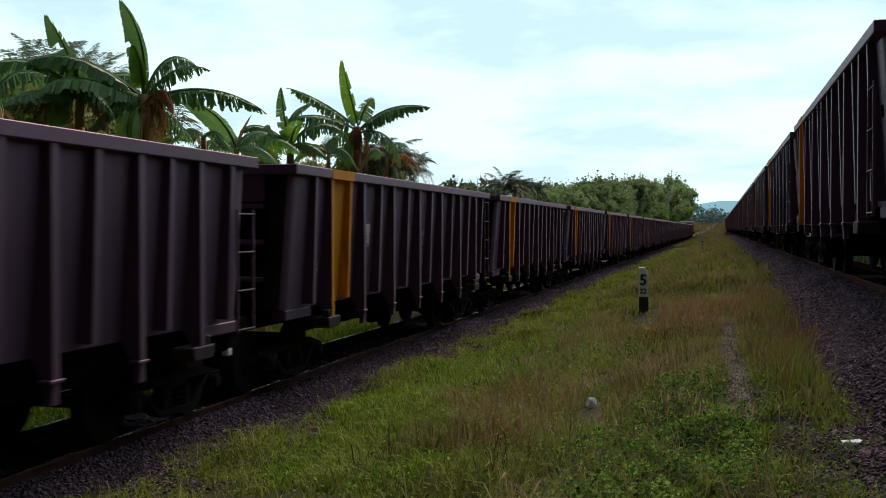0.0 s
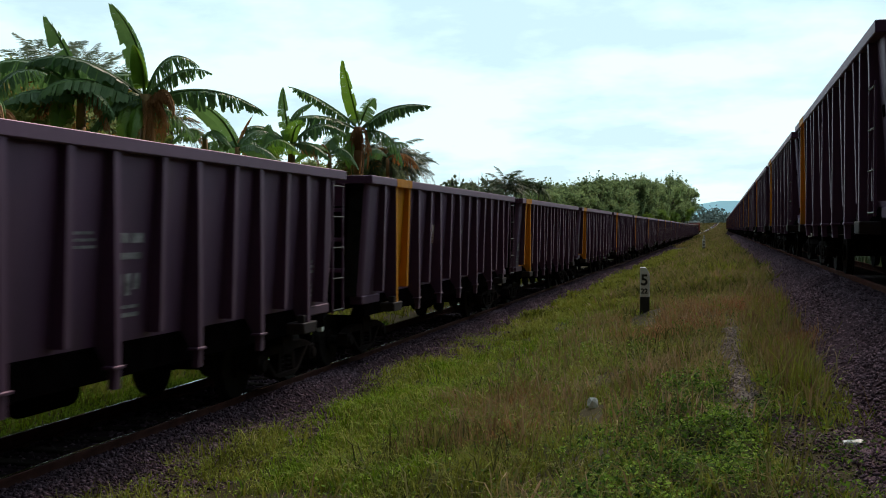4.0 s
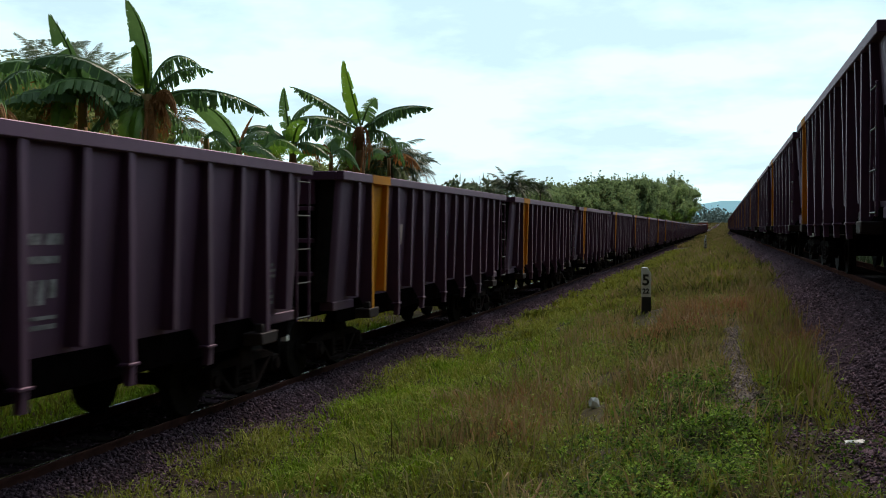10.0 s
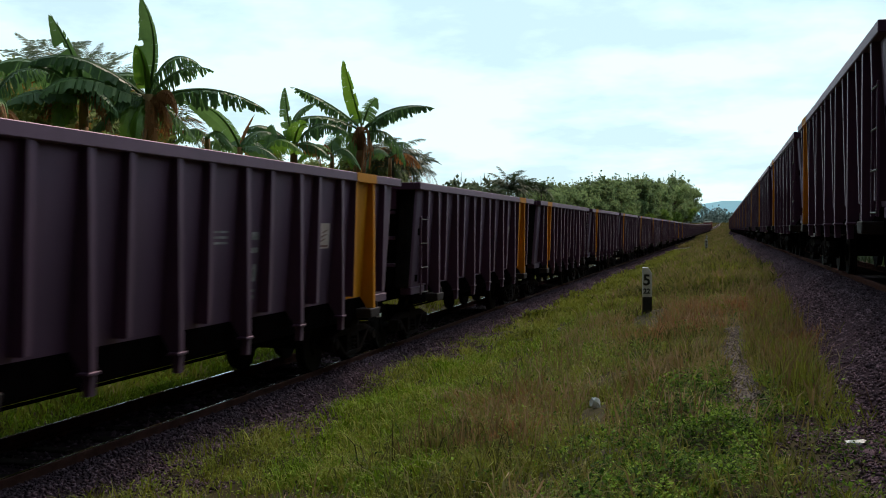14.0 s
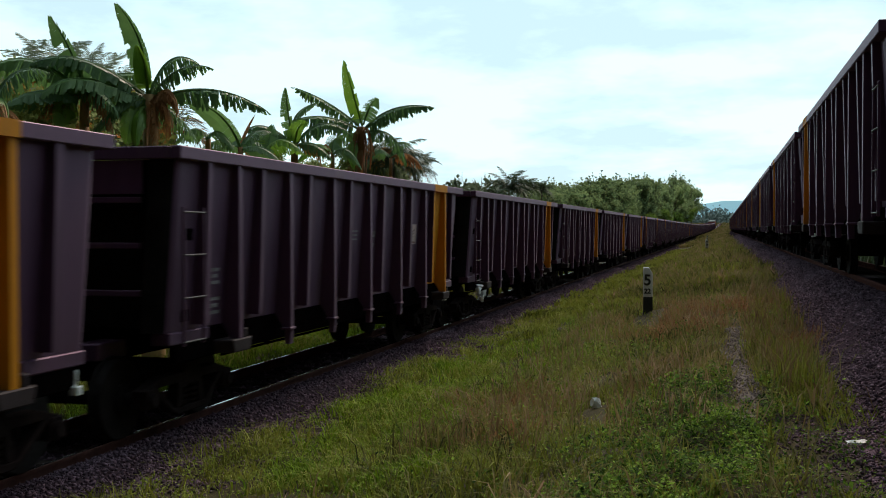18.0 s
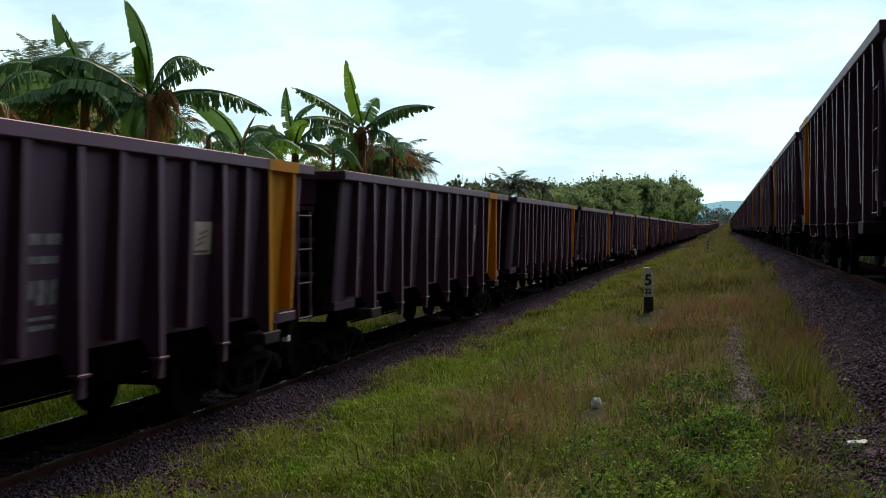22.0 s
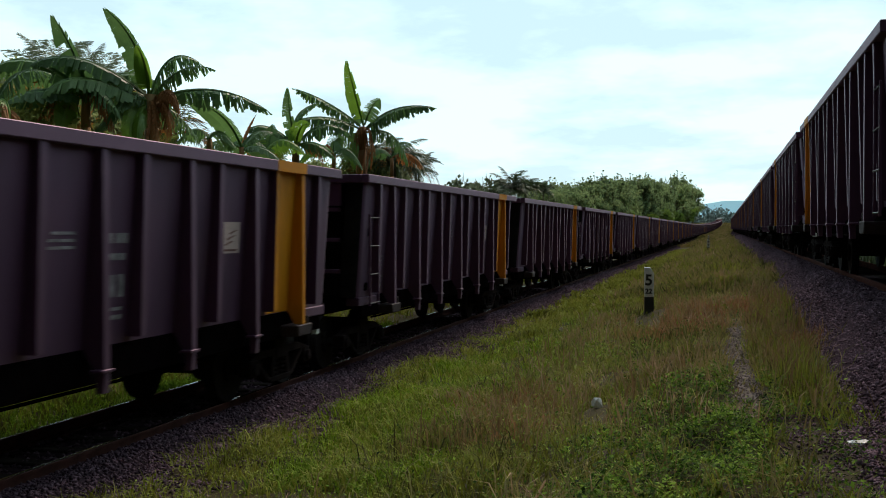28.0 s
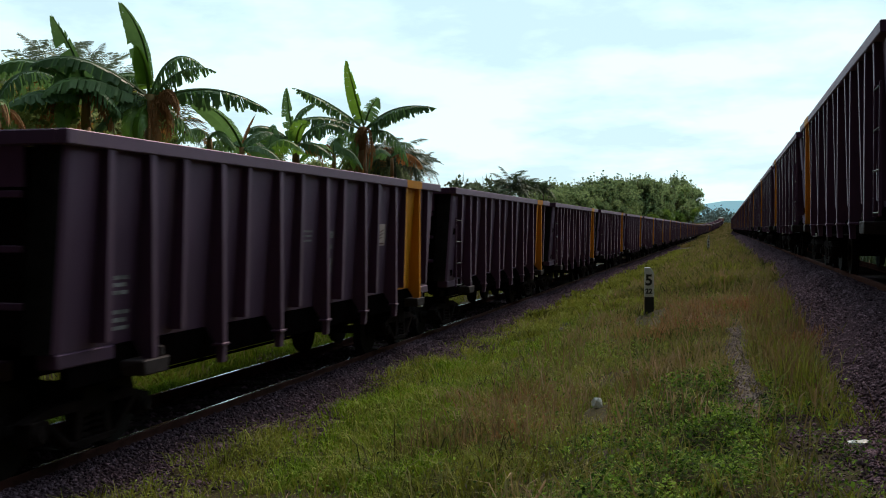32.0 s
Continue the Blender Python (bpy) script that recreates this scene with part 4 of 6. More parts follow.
leaf(p, rng_leaf, (-0.03, 5.04), (-0.93, 5.56), (-1.75, 5.22), -0.6, 0.30, 0.80, 0.05, LEAF)
leaf(p, rng_leaf, (0.14, 5.07), (0.83, 5.86), (1.93, 5.68), 0.3, 0.30, 0.80, 0.05, LEAF)
leaf(p, rng_leaf, (0.14, 5.04), (0.90, 5.65), (1.52, 5.77), 1.0, 0.28, 0.60, 0.10, LEAF)
leaf(p, rng_leaf, (0.09, 5.16), (0.29, 5.80), (0.49, 5.83), -0.3, 0.26, 0.70, 0.70, LEAF)
leaf(p, rng_leaf, (0.06, 5.13), (-0.12, 5.65), (-0.49, 6.11), 0.6, 0.22, 0.50, 0.80, LEAF)
leaf(p, rng_leaf, (0.06, 5.04), (-0.03, 5.27), (-0.37, 4.35), -0.2, 0.25, 0.70, 0.30, DRY)
leaf(p, rng_leaf, (0.09, 5.01), (0.37, 5.27), (0.29, 3.96), -0.3, 0.22, 0.90, 0.40, DRY)
leaf(p, rng_leaf, (0.06, 4.96), (0.18, 5.11), (0.06, 3.81), -0.3, 0.20, 0.90, 0.50, DRY)
leaf(p, rng_leaf, (0.00, 4.88), (-0.32, 4.96), (-0.15, 3.96), -0.5, 0.22, 0.30, 0.70, YOUNG)
leaf(p, rng_leaf, (0.06, 4.88), (-0.70, 5.11), (-1.07, 4.35), 0.6, 0.28, 0.70, 0.10, LEAF)
leaf(p, rng_leaf, (0.09, 4.94), (0.98, 5.27), (1.23, 4.12), 0.6, 0.28, 0.80, 0.10, LEAF)
leaf(p, rng_leaf, (0.03, 4.94), (-0.21, 4.88), (-0.09, 3.66), -0.5, 0.20, 0.90, 0.50, DRY)
leaf(p, rng_leaf, (0.09, 4.94), (0.25, 4.88), (0.15, 3.58), -0.5, 0.20, 0.90, 0.50, DRY)
p = banana_plant(-9.20, 22.20, "banana plant with a furled upright leaf and drooping leaves", 4.15, 0.15, 0.03)
rng_leaf = random.Random(5)
leaf(p, rng_leaf, (0.03, 4.15), (-0.13, 4.80), (-0.15, 5.36), -0.1, 0.20, 0.40, 0.80, LEAF)
leaf(p, rng_leaf, (0.03, 4.12), (-0.23, 4.86), (0.43, 5.10), 0.4, 0.26, 0.50, 0.15, LEAF)
leaf(p, rng_leaf, (0.00, 4.12), (-0.60, 4.74), (-0.98, 4.42), -0.4, 0.28, 0.50, 0.10, LEAF)
leaf(p, rng_leaf, (0.05, 4.12), (0.53, 4.92), (1.18, 4.45), 0.4, 0.26, 0.80, 0.10, LEAF)
leaf(p, rng_leaf, (0.03, 4.10), (0.13, 4.67), (0.38, 4.52), -0.5, 0.25, 0.30, 0.80, YOUNG)
leaf(p, rng_leaf, (0.03, 4.10), (-0.60, 4.42), (-1.23, 3.98), -0.5, 0.26, 0.50, 0.20, YOUNG)
leaf(p, rng_leaf, (0.05, 4.10), (0.53, 4.30), (0.90, 3.80), -0.5, 0.26, 0.50, 0.20, LEAF)
leaf(p, rng_leaf, (0.05, 4.10), (0.59, 4.36), (0.65, 3.67), -0.2, 0.22, 0.80, 0.30, DRY)
p = banana_plant(-9.00, 19.09, "young banana plant with broad arching leaves", 3.92, 0.10, 0.00)
rng_leaf = random.Random(6)
leaf(p, rng_leaf, (0.00, 3.92), (-0.27, 4.70), (-0.87, 4.73), -0.4, 0.28, 0.15, 0.50, LEAF)
leaf(p, rng_leaf, (0.00, 3.92), (0.16, 4.32), (0.49, 4.25), 0.4, 0.24, 0.40, 0.20, LEAF)
leaf(p, rng_leaf, (0.00, 3.90), (-0.49, 4.21), (-0.87, 3.92), 0.5, 0.25, 0.50, 0.20, LEAF)
leaf(p, rng_leaf, (0.00, 3.92), (0.05, 4.21), (0.21, 4.59), 0.4, 0.05, 0.20, 0.80, DRY)
leaf(p, rng_leaf, (0.00, 3.87), (0.49, 4.05), (0.82, 3.61), -0.3, 0.26, 0.30, 0.30, LEAF)
p = banana_plant(-9.40, 16.49, "large banana plant with wind-torn leaves and hanging brown leaves", 4.58, 0.21, -0.05)
rng_leaf = random.Random(8)
TALL_LEAF = leaf(p, rng_leaf, (-0.08, 4.58), (-0.15, 5.50), (-0.73, 6.00), -0.2, 0.27, 0.50, 0.75, LEAF)
leaf(p, rng_leaf, (-0.08, 4.58), (-0.06, 5.11), (-0.17, 5.35), -0.3, 0.20, 0.20, 0.80, YOUNG)
leaf(p, rng_leaf, (-0.12, 4.55), (-1.20, 5.48), (-1.86, 5.05), -0.5, 0.36, 0.50, 0.15, LEAF)
leaf(p, rng_leaf, (-0.12, 4.44), (-1.20, 5.14), (-1.60, 4.50), -0.8, 0.44, 0.45, 0.20, LEAF)
leaf(p, rng_leaf, (-0.04, 4.58), (0.22, 5.52), (0.74, 5.14), 0.2, 0.30, 0.65, 0.12, LEAF)
leaf(p, rng_leaf, (-0.04, 4.50), (0.45, 5.16), (1.05, 4.97), -0.3, 0.20, 0.95, 0.20, LEAF)
leaf(p, rng_leaf, (-0.02, 4.48), (0.96, 4.96), (1.85, 4.37), 0.5, 0.24, 0.90, 0.05, LEAF)
leaf(p, rng_leaf, (-0.02, 4.48), (0.40, 4.85), (0.52, 4.30), -0.4, 0.20, 0.90, 0.30, DRY)
leaf(p, rng_leaf, (-0.04, 4.48), (0.39, 4.62), (0.29, 3.85), -0.3, 0.26, 0.90, 0.30, DRY)
leaf(p, rng_leaf, (-0.06, 4.48), (0.14, 4.53), (0.14, 3.76), -0.4, 0.22, 0.90, 0.40, DRY)
leaf(p, rng_leaf, (-0.08, 4.48), (-0.43, 4.82), (-0.68, 4.00), -0.4, 0.28, 0.60, 0.20, LEAF)
leaf(p, rng_leaf, (-0.06, 4.43), (-0.29, 4.43), (-0.29, 3.74), -0.5, 0.26, 0.20, 0.60, YOUNG)
leaf(p, rng_leaf, (-0.06, 4.43), (0.29, 4.43), (0.63, 3.90), 0.4, 0.26, 0.70, 0.20, LEAF)
leaf(p, rng_leaf, (0.00, 4.47), (0.46, 4.82), (0.58, 4.19), -0.6, 0.22, 0.90, 0.40, DRY)
leaf(p, rng_leaf, (-0.02, 4.43), (0.25, 4.58), (0.44, 4.03), -0.5, 0.20, 0.90, 0.50, DRY)
leaf(p, rng_leaf, (-0.04, 4.43), (0.02, 4.33), (0.06, 3.68), -0.6, 0.20, 0.90, 0.50, DRY)
leaf(p, rng_leaf, (-0.12, 4.47), (-0.54, 4.57), (-0.91, 3.74), -0.6, 0.24, 0.50, 0.30, LEAF)
leaf(p, rng_leaf, (-0.08, 4.41), (-0.21, 4.29), (-0.08, 3.66), -0.7, 0.20, 0.30, 0.60, YOUNG)
leaf(p, rng_leaf, (-0.85, 2.90), (-1.48, 3.70), (-1.36, 4.38), -0.6, 0.17, 0.20, 0.85, YOUNG)
p = banana_plant(-10.50, 16.01, "banana plant with an upright torn leaf among palm fronds", 4.55, 0.14, 0.10)
rng_leaf = random.Random(11)
leaf(p, rng_leaf, (0.10, 4.55), (-0.06, 5.25), (-0.49, 5.87), 0.1, 0.28, 0.50, 0.78, LEAF)
leaf(p, rng_leaf, (0.10, 4.52), (-0.80, 5.45), (-1.42, 4.88), -0.3, 0.40, 0.45, 0.15, LEAF)
leaf(p, rng_leaf, (0.10, 4.45), (-0.50, 4.70), (-0.84, 4.30), -0.9, 0.36, 0.35, 0.20, LEAF)
leaf(p, rng_leaf, (0.10, 4.52), (0.62, 5.17), (1.15, 4.79), 0.5, 0.30, 0.60, 0.10, LEAF)
leaf(p, rng_leaf, (0.10, 4.50), (-0.14, 4.69), (-0.21, 3.93), -0.4, 0.28, 0.20, 0.60, YOUNG)
leaf(p, rng_leaf, (0.10, 4.50), (0.52, 4.60), (0.62, 3.93), -0.3, 0.28, 0.90, 0.30, DRY)
leaf(p, rng_leaf, (0.10, 4.50), (-0.38, 4.65), (-0.62, 4.03), -0.3, 0.28, 0.90, 0.30, DRY)
leaf(p, rng_leaf, (0.10, 4.49), (0.38, 4.79), (0.81, 4.17), -0.5, 0.30, 0.60, 0.20, LEAF)
p = banana_plant(-9.80, 26.18, "low banana plant with broad drooping leaves", 4.26, 0.10, 0.04)
rng_leaf = random.Random(50)
leaf(p, rng_leaf, (0.04, 4.26), (-0.37, 4.84), (-0.83, 4.04), -0.4, 0.30, 0.30, 0.30, YOUNG)
leaf(p, rng_leaf, (0.04, 4.26), (0.00, 4.84), (0.25, 4.65), 0.3, 0.26, 0.40, 0.70, LEAF)
leaf(p, rng_leaf, (0.04, 4.24), (0.44, 4.70), (0.80, 3.89), -0.3, 0.28, 0.50, 0.30, LEAF)
leaf(p, rng_leaf, (0.04, 4.24), (-0.15, 4.62), (-0.16, 4.45), -0.2, 0.14, 0.90, 0.50, DRY)
p = banana_plant(-10.20, 32.60, "low banana plant with broad drooping leaves", 4.56, 0.10, 0.00)
rng_leaf = random.Random(51)
leaf(p, rng_leaf, (0.00, 4.56), (-0.54, 5.23), (-0.72, 4.24), -0.4, 0.28, 0.50, 0.30, LEAF)
leaf(p, rng_leaf, (0.00, 4.56), (0.18, 5.23), (0.57, 5.03), 0.3, 0.24, 0.80, 0.40, LEAF)
leaf(p, rng_leaf, (0.00, 4.56), (0.63, 4.92), (0.99, 4.24), -0.3, 0.26, 0.90, 0.30, DRY)
p = banana_plant(-9.30, 20.96, "low banana plant with broad drooping leaves", 3.90, 0.10, 0.00)
rng_leaf = random.Random(52)
leaf(p, rng_leaf, (0.00, 3.90), (-0.36, 4.38), (-0.83, 3.96), -0.4, 0.28, 0.30, 0.30, LEAF)
leaf(p, rng_leaf, (0.00, 3.90), (0.36, 4.38), (0.83, 3.85), -0.4, 0.28, 0.40, 0.30, YOUNG)
leaf(p, rng_leaf, (0.00, 3.89), (0.06, 4.20), (0.10, 4.46), 0.2, 0.22, 0.30, 0.70, LEAF)
p = banana_plant(-9.60, 18.86, "low banana plant with broad drooping leaves", 4.10, 0.10, 0.03)
rng_leaf = random.Random(53)
leaf(p, rng_leaf, (0.03, 4.10), (-0.16, 4.48), (-0.51, 4.04), -0.3, 0.24, 0.50, 0.30, LEAF)
leaf(p, rng_leaf, (0.03, 4.10), (0.27, 4.42), (0.60, 3.91), -0.4, 0.26, 0.40, 0.30, LEAF)
p = banana_plant(-10.00, 13.04, "banana plant with browned drooping leaves", 4.07, 0.14, 0.08)
rng_leaf = random.Random(12)
leaf(p, rng_leaf, (0.08, 3.85), (0.32, 4.15), (0.62, 3.70), -0.3, 0.15, 0.90, 0.20, DRY)
leaf(p, rng_leaf, (0.08, 3.85), (0.48, 4.12), (0.72, 3.60), -0.6, 0.15, 0.80, 0.30, DRY)
leaf(p, rng_leaf, (0.08, 4.05), (0.40, 4.11), (0.54, 3.74), -0.7, 0.15, 0.80, 0.40, DRY)
leaf(p, rng_leaf, (0.08, 4.07), (0.24, 4.71), (0.72, 4.55), 0.3, 0.28, 0.60, 0.20, LEAF)
leaf(p, rng_leaf, (0.08, 4.07), (0.40, 4.23), (0.48, 3.67), -0.5, 0.28, 0.40, 0.40, YOUNG)
leaf(p, rng_leaf, (0.08, 4.07), (-0.32, 4.71), (-0.96, 4.39), 0.3, 0.28, 0.60, 0.20, LEAF)


def frond_mesh(rng, length, droop, leaflets, material, width=0.045):
    """A feathered frond: a curved rib with two rows of narrow leaflets."""
    v, f = [], []
    n = leaflets
    pts = leaf_points((0, 0, 0), (length * 0.55, 0, length * 0.42), (length, 0, length * (0.25 - droop)), n)
    for i in range(n):
        a, b = pts[i], pts[i + 1]
        m = len(v)
        r = 0.02 * (1 - i / n) + 0.004
        v += [(a.x, a.y - r, a.z), (a.x, a.y + r, a.z), (b.x, b.y + r, b.z), (b.x, b.y - r, b.z)]
        f.append((m, m + 1, m + 2, m + 3))
        if i < 2:
            continue
        t = i / n
        L = length * 0.30 * math.sin(math.pi * (0.12 + 0.85 * t)) ** 0.7
        for side in (-1, 1):
            w = width * rng.uniform(0.7, 1.2)
            tip = a + Vector((L * 0.45, side * L * rng.uniform(0.7, 0.95), -L * rng.uniform(0.2, 0.6)))
            mid = (a + tip) / 2 + Vector((0, 0, L * 0.12))
            m = len(v)
            v += [tuple(a), tuple(mid + Vector((w, 0, 0))), tuple(tip), tuple(mid - Vector((w, 0, 0)))]
            f.append((m, m + 1, m + 2, m + 3))
    me = bpy.data.meshes.new("frond")
    me.from_pydata(v, [], f)
    me.materials.append(material)
    return me


FRONDS = [frond_mesh(random.Random(40 + i), 3.0, d, 46, M_PALM, 0.034) for i, d in enumerate((0.1, 0.35, 0.7, 1.0))]
PALE_FRONDS = [frond_mesh(random.Random(44 + i), 3.0, d, 62, M_PALM_PALE, 0.022) for i, d in enumerate((0.1, 0.35, 0.7, 1.0))]
FROND_DRY = frond_mesh(random.Random(48), 3.0, 1.0, 26, M_BANANA_DRY)


def palm(x, y, trunk_h, size, count, seed, label, dry, fronds, low=-30, high=55):
    rng = random.Random(seed)
    z = float(ground_z(np.array(x), np.array(y)))
    w = tagged(new("palm_tree"), label, "palm tree")
    w.matrix_basis = pose(x, y, z, 0, 0, rng.uniform(0, 360))
    s = Shape()
    p0 = Vector((0, 0, -0.2))
    for i in range(7):
        a = (i + 1) / 7
        p1 = Vector((0.25 * a * a, 0, trunk_h * a))
        s.tube(p0, p1, 0.2 * size * (1.15 - 0.3 * a) * 0.8, 0.2 * size * (1.05 - 0.3 * a) * 0.8, sides=8)
        p0 = p1
    part("trunk", s.mesh("trunk", M_TRUNK), w)
    for i in range(count):
        me = FROND_DRY if i < dry else fronds[min(3, int(rng.random() * 4))]
        el = rng.uniform(low, high)
        m = Matrix.Translation(p0) @ Euler((0, -radians(el), 2.4 * i)).to_matrix().to_4x4() @ Matrix.Scale(size, 4)
        part("frond", me, w, "withered brown frond" if i < dry else "", m=m)
    return w


palm(-14.00, 19.90, 5.15, 0.50, 36, 21, "feathery palm standing behind banana plants", 2, PALE_FRONDS)
palm(-13.00, 17.44, 4.40, 0.40, 26, 22, "feathery palm standing behind banana plants", 2, PALE_FRONDS)
palm(-13.00, 20.88, 4.83, 0.45, 22, 23, "low feathery palm behind banana plants", 2, PALE_FRONDS)
palm(-11.50, 21.39, 4.50, 0.40, 16, 24, "small feathery palm behind banana plants", 5, FRONDS)
palm(-12.60, 19.20, 4.70, 0.46, 20, 31, "feathery palm with upright fronds behind banana plants", 0, PALE_FRONDS, 5, 75)
palm(-10.50, 34.19, 4.65, 0.42, 62, 25, "low palm with a few browned fronds beside the banana plants", 4, FRONDS, -35, 30)
palm(-12.50, 43.54, 4.86, 0.36, 44, 26, "low palm with a few browned fronds beside the banana plants", 3, FRONDS, -30, 35)
palm(-12.00, 36.66, 4.79, 0.50, 44, 27, "low palm beside the banana plants", 1, FRONDS, -35, 25)
palm(-24.00, 121.5, 7.1, 0.95, 46, 28, "tall dark palm at the edge of the wood", 0, FRONDS)
palm(-26.00, 145.0, 7.7, 0.85, 44, 29, "tall dark palm at the edge of the wood", 0, FRONDS)
palm(-24.00, 116.43, 5.9, 0.60, 44, 30, "dark palm at the edge of the wood", 0, FRONDS)
palm(-27.00, 164.75, 8.2, 0.70, 40, 958, "dark palm at the edge of the wood", 0, FRONDS)


def leaf_cloud(name, rng_seed, blobs, count, leaf, material, fill=0.0):
    """Many small leaf clumps spread over the shells of several blobs; fill: 1 spreads them all through."""
    r = np.random.RandomState(rng_seed)
    cs = np.array([b[:3] for b in blobs])
    rad = np.array([b[3] for b in blobs])
    pick = r.choice(len(blobs), count, p=rad ** 2 / (rad ** 2).sum())
    d = r.normal(size=(count, 3))
    d /= np.linalg.norm(d, axis=1)[:, None]
    rr = rad[pick] * (0.55 * (1 - fill) + (0.5 + 0.6 * fill) * r.rand(count) + 0.55 * r.rand(count) ** 7)
    c = cs[pick] + d * rr[:, None] * np.array([1, 1, 0.85])
    a = r.normal(size=(count, 3))
    a /= np.linalg.norm(a, axis=1)[:, None]
    b = np.cross(a, r.normal(size=(count, 3)))
    b /= np.linalg.norm(b, axis=1)[:, None] + 1e-9
    s = leaf * (0.5 + r.rand(count))[:, None]
    v = np.stack([c - a * s, c + b * s * 0.55, c + a * s, c - b * s * 0.55 + np.cross(a, b) * s * 0.3], 1).reshape(-1, 3)
    i = np.arange(count)[:, None] * 4
    t = np.concatenate([i + np.array([[0, 1, 2]]), i + np.array([[0, 2, 3]])])
    return tri_mesh(name, v, t, material)


def tree_model(seed, h, spread, n, leaf, material):
    rng = random.Random(seed)
    s = Shape()
    top = h * 0.55
    s.tube((0, 0, -0.3), (0.2, 0.1, top * 0.5), 0.28, 0.2, sides=8).tube((0.2, 0.1, top * 0.5), (0.1, 0.3, top), 0.2, 0.13, sides=8)
    blobs = []
    for i in range(30):
        w = 2.4 * i + rng.uniform(-0.4, 0.4)
        q = spread * rng.uniform(0.2, 0.92)
        z = h * rng.uniform(0.34, 0.94)
        blobs.append((q * math.cos(w), q * math.sin(w), z, rng.uniform(0.13, 0.33) * spread))
        s.tube((0.12, 0.2, top * rng.uniform(0.6, 1.0)), blobs[-1][:3], 0.09, 0.03, sides=5)
    for i in range(34):
        q, w = spread * math.sqrt(rng.random()) * 0.9, rng.uniform(0, 6.283)
        blobs.append((q * math.cos(w), q * math.sin(w), h * rng.uniform(0.72, 1.05) * (1 - 0.15 * (q / spread) ** 2), rng.uniform(0.04, 0.13) * spread))
    for i in range(26):
        q, w = spread * rng.uniform(0.1, 1.0), rng.uniform(0, 6.283)
        z = h * rng.uniform(0.98, 1.12) * (1 - 0.28 * (q / spread) ** 2)
        blobs.append((q * math.cos(w), q * math.sin(w), z, rng.uniform(0.02, 0.05) * spread))
        s.tube((0.8 * q * math.cos(w), 0.8 * q * math.sin(w), z * 0.88), blobs[-1][:3], 0.03, 0.012, sides=4)
    trunk = s.mesh("trunk", M_TRUNK)
    return trunk, leaf_cloud("crown", seed, blobs, n, leaf, material, 0.8), h


def shrub(X, y, h, width, seed, material, label):
    rng = random.Random(seed)
    blobs = [(rng.uniform(-1, 1) * width * 0.6, rng.uniform(-0.6, 0.6), h * rng.uniform(0.35, 0.82), rng.uniform(0.45, 0.8) * min(width, h * 0.45)) for _ in range(16)]
    w = tagged(new("shrub"), label, "shrub", group="undergrowth behind the banana plants")
    w.matrix_basis = pose(X, y, float(ground_z(np.array(X), np.array(y))), 0, 0, 14.54)
    s = Shape()
    for b in blobs[:5]:
        s.tube((b[0] * 0.2, 0, -0.1), b[:3], 0.05, 0.02, sides=5)
    part("stems", s.mesh("stems", M_TRUNK), w)
    part("foliage", leaf_cloud("foliage", seed, blobs, 24000, 0.055, material), w)


shrub(-12.0, 16.17, 5.50, 1.4, 900, M_BRUSH, "dense undergrowth with rust-brown dead leaves behind the banana plants")
shrub(-12.6, 18.08, 5.62, 1.5, 901, M_LEAVES, "grey-green undergrowth behind the banana plants")
shrub(-12.4, 19.10, 5.54, 1.4, 902, M_BRUSH, "dense undergrowth with rust-brown dead leaves behind the banana plants")
shrub(-12.0, 19.80, 5.39, 1.1, 903, M_BRUSH, "dense undergrowth with rust-brown dead leaves behind the banana plants")
shrub(-11.5, 20.65, 5.01, 0.7, 904, M_LEAVES, "grey-green undergrowth behind the banana plants")
shrub(-15.0, 20.70, 6.49, 1.6, 905, M_LEAVES, "grey-green undergrowth behind the banana plants")
shrub(-12.5, 34.21, 5.66, 0.9, 906, M_BRUSH, "dense undergrowth with rust-brown dead leaves behind the banana plants")
shrub(-12.0, 30.83, 5.24, 0.8, 907, M_LEAVES, "grey-green undergrowth behind the banana plants")
shrub(-13.0, 39.37, 6.06, 1.0, 908, M_LEAVES, "grey-green undergrowth behind the banana plants")
shrub(-13.5, 45.23, 6.08, 0.9, 909, M_BRUSH, "dense undergrowth with rust-brown dead leaves behind the banana plants")
shrub(-11.5, 26.28, 5.04, 0.7, 910, M_BRUSH, "dense undergrowth with rust-brown dead leaves behind the banana plants")
shrub(-17.0, 60.41, 5.65, 1.2, 911, M_LEAVES, "grey-green undergrowth behind the banana plants")
shrub(-12.0, 34.80, 5.54, 0.8, 912, M_BRUSH, "dense undergrowth with rust-brown dead leaves behind the banana plants")
shrub(-12.5, 21.44, 5.63, 0.9, 913, M_LEAVES, "grey-green undergrowth behind the banana plants")

TREES = [tree_model(60, 10.5, 4.4, 9000, 0.16, M_WOOD), tree_model(61, 12.0, 4.8, 9500, 0.17, M_WOOD), tree_model(62, 9.0, 4.0, 8500, 0.15, M_WOOD),
         tree_model(63, 11.0, 3.6, 8000, 0.16, M_WOOD), tree_model(64, 7.0, 4.2, 3000, 0.24, M_LEAVES_LIGHT), tree_model(65, 8.0, 3.2, 2400, 0.24, M_DARK_LEAVES)]


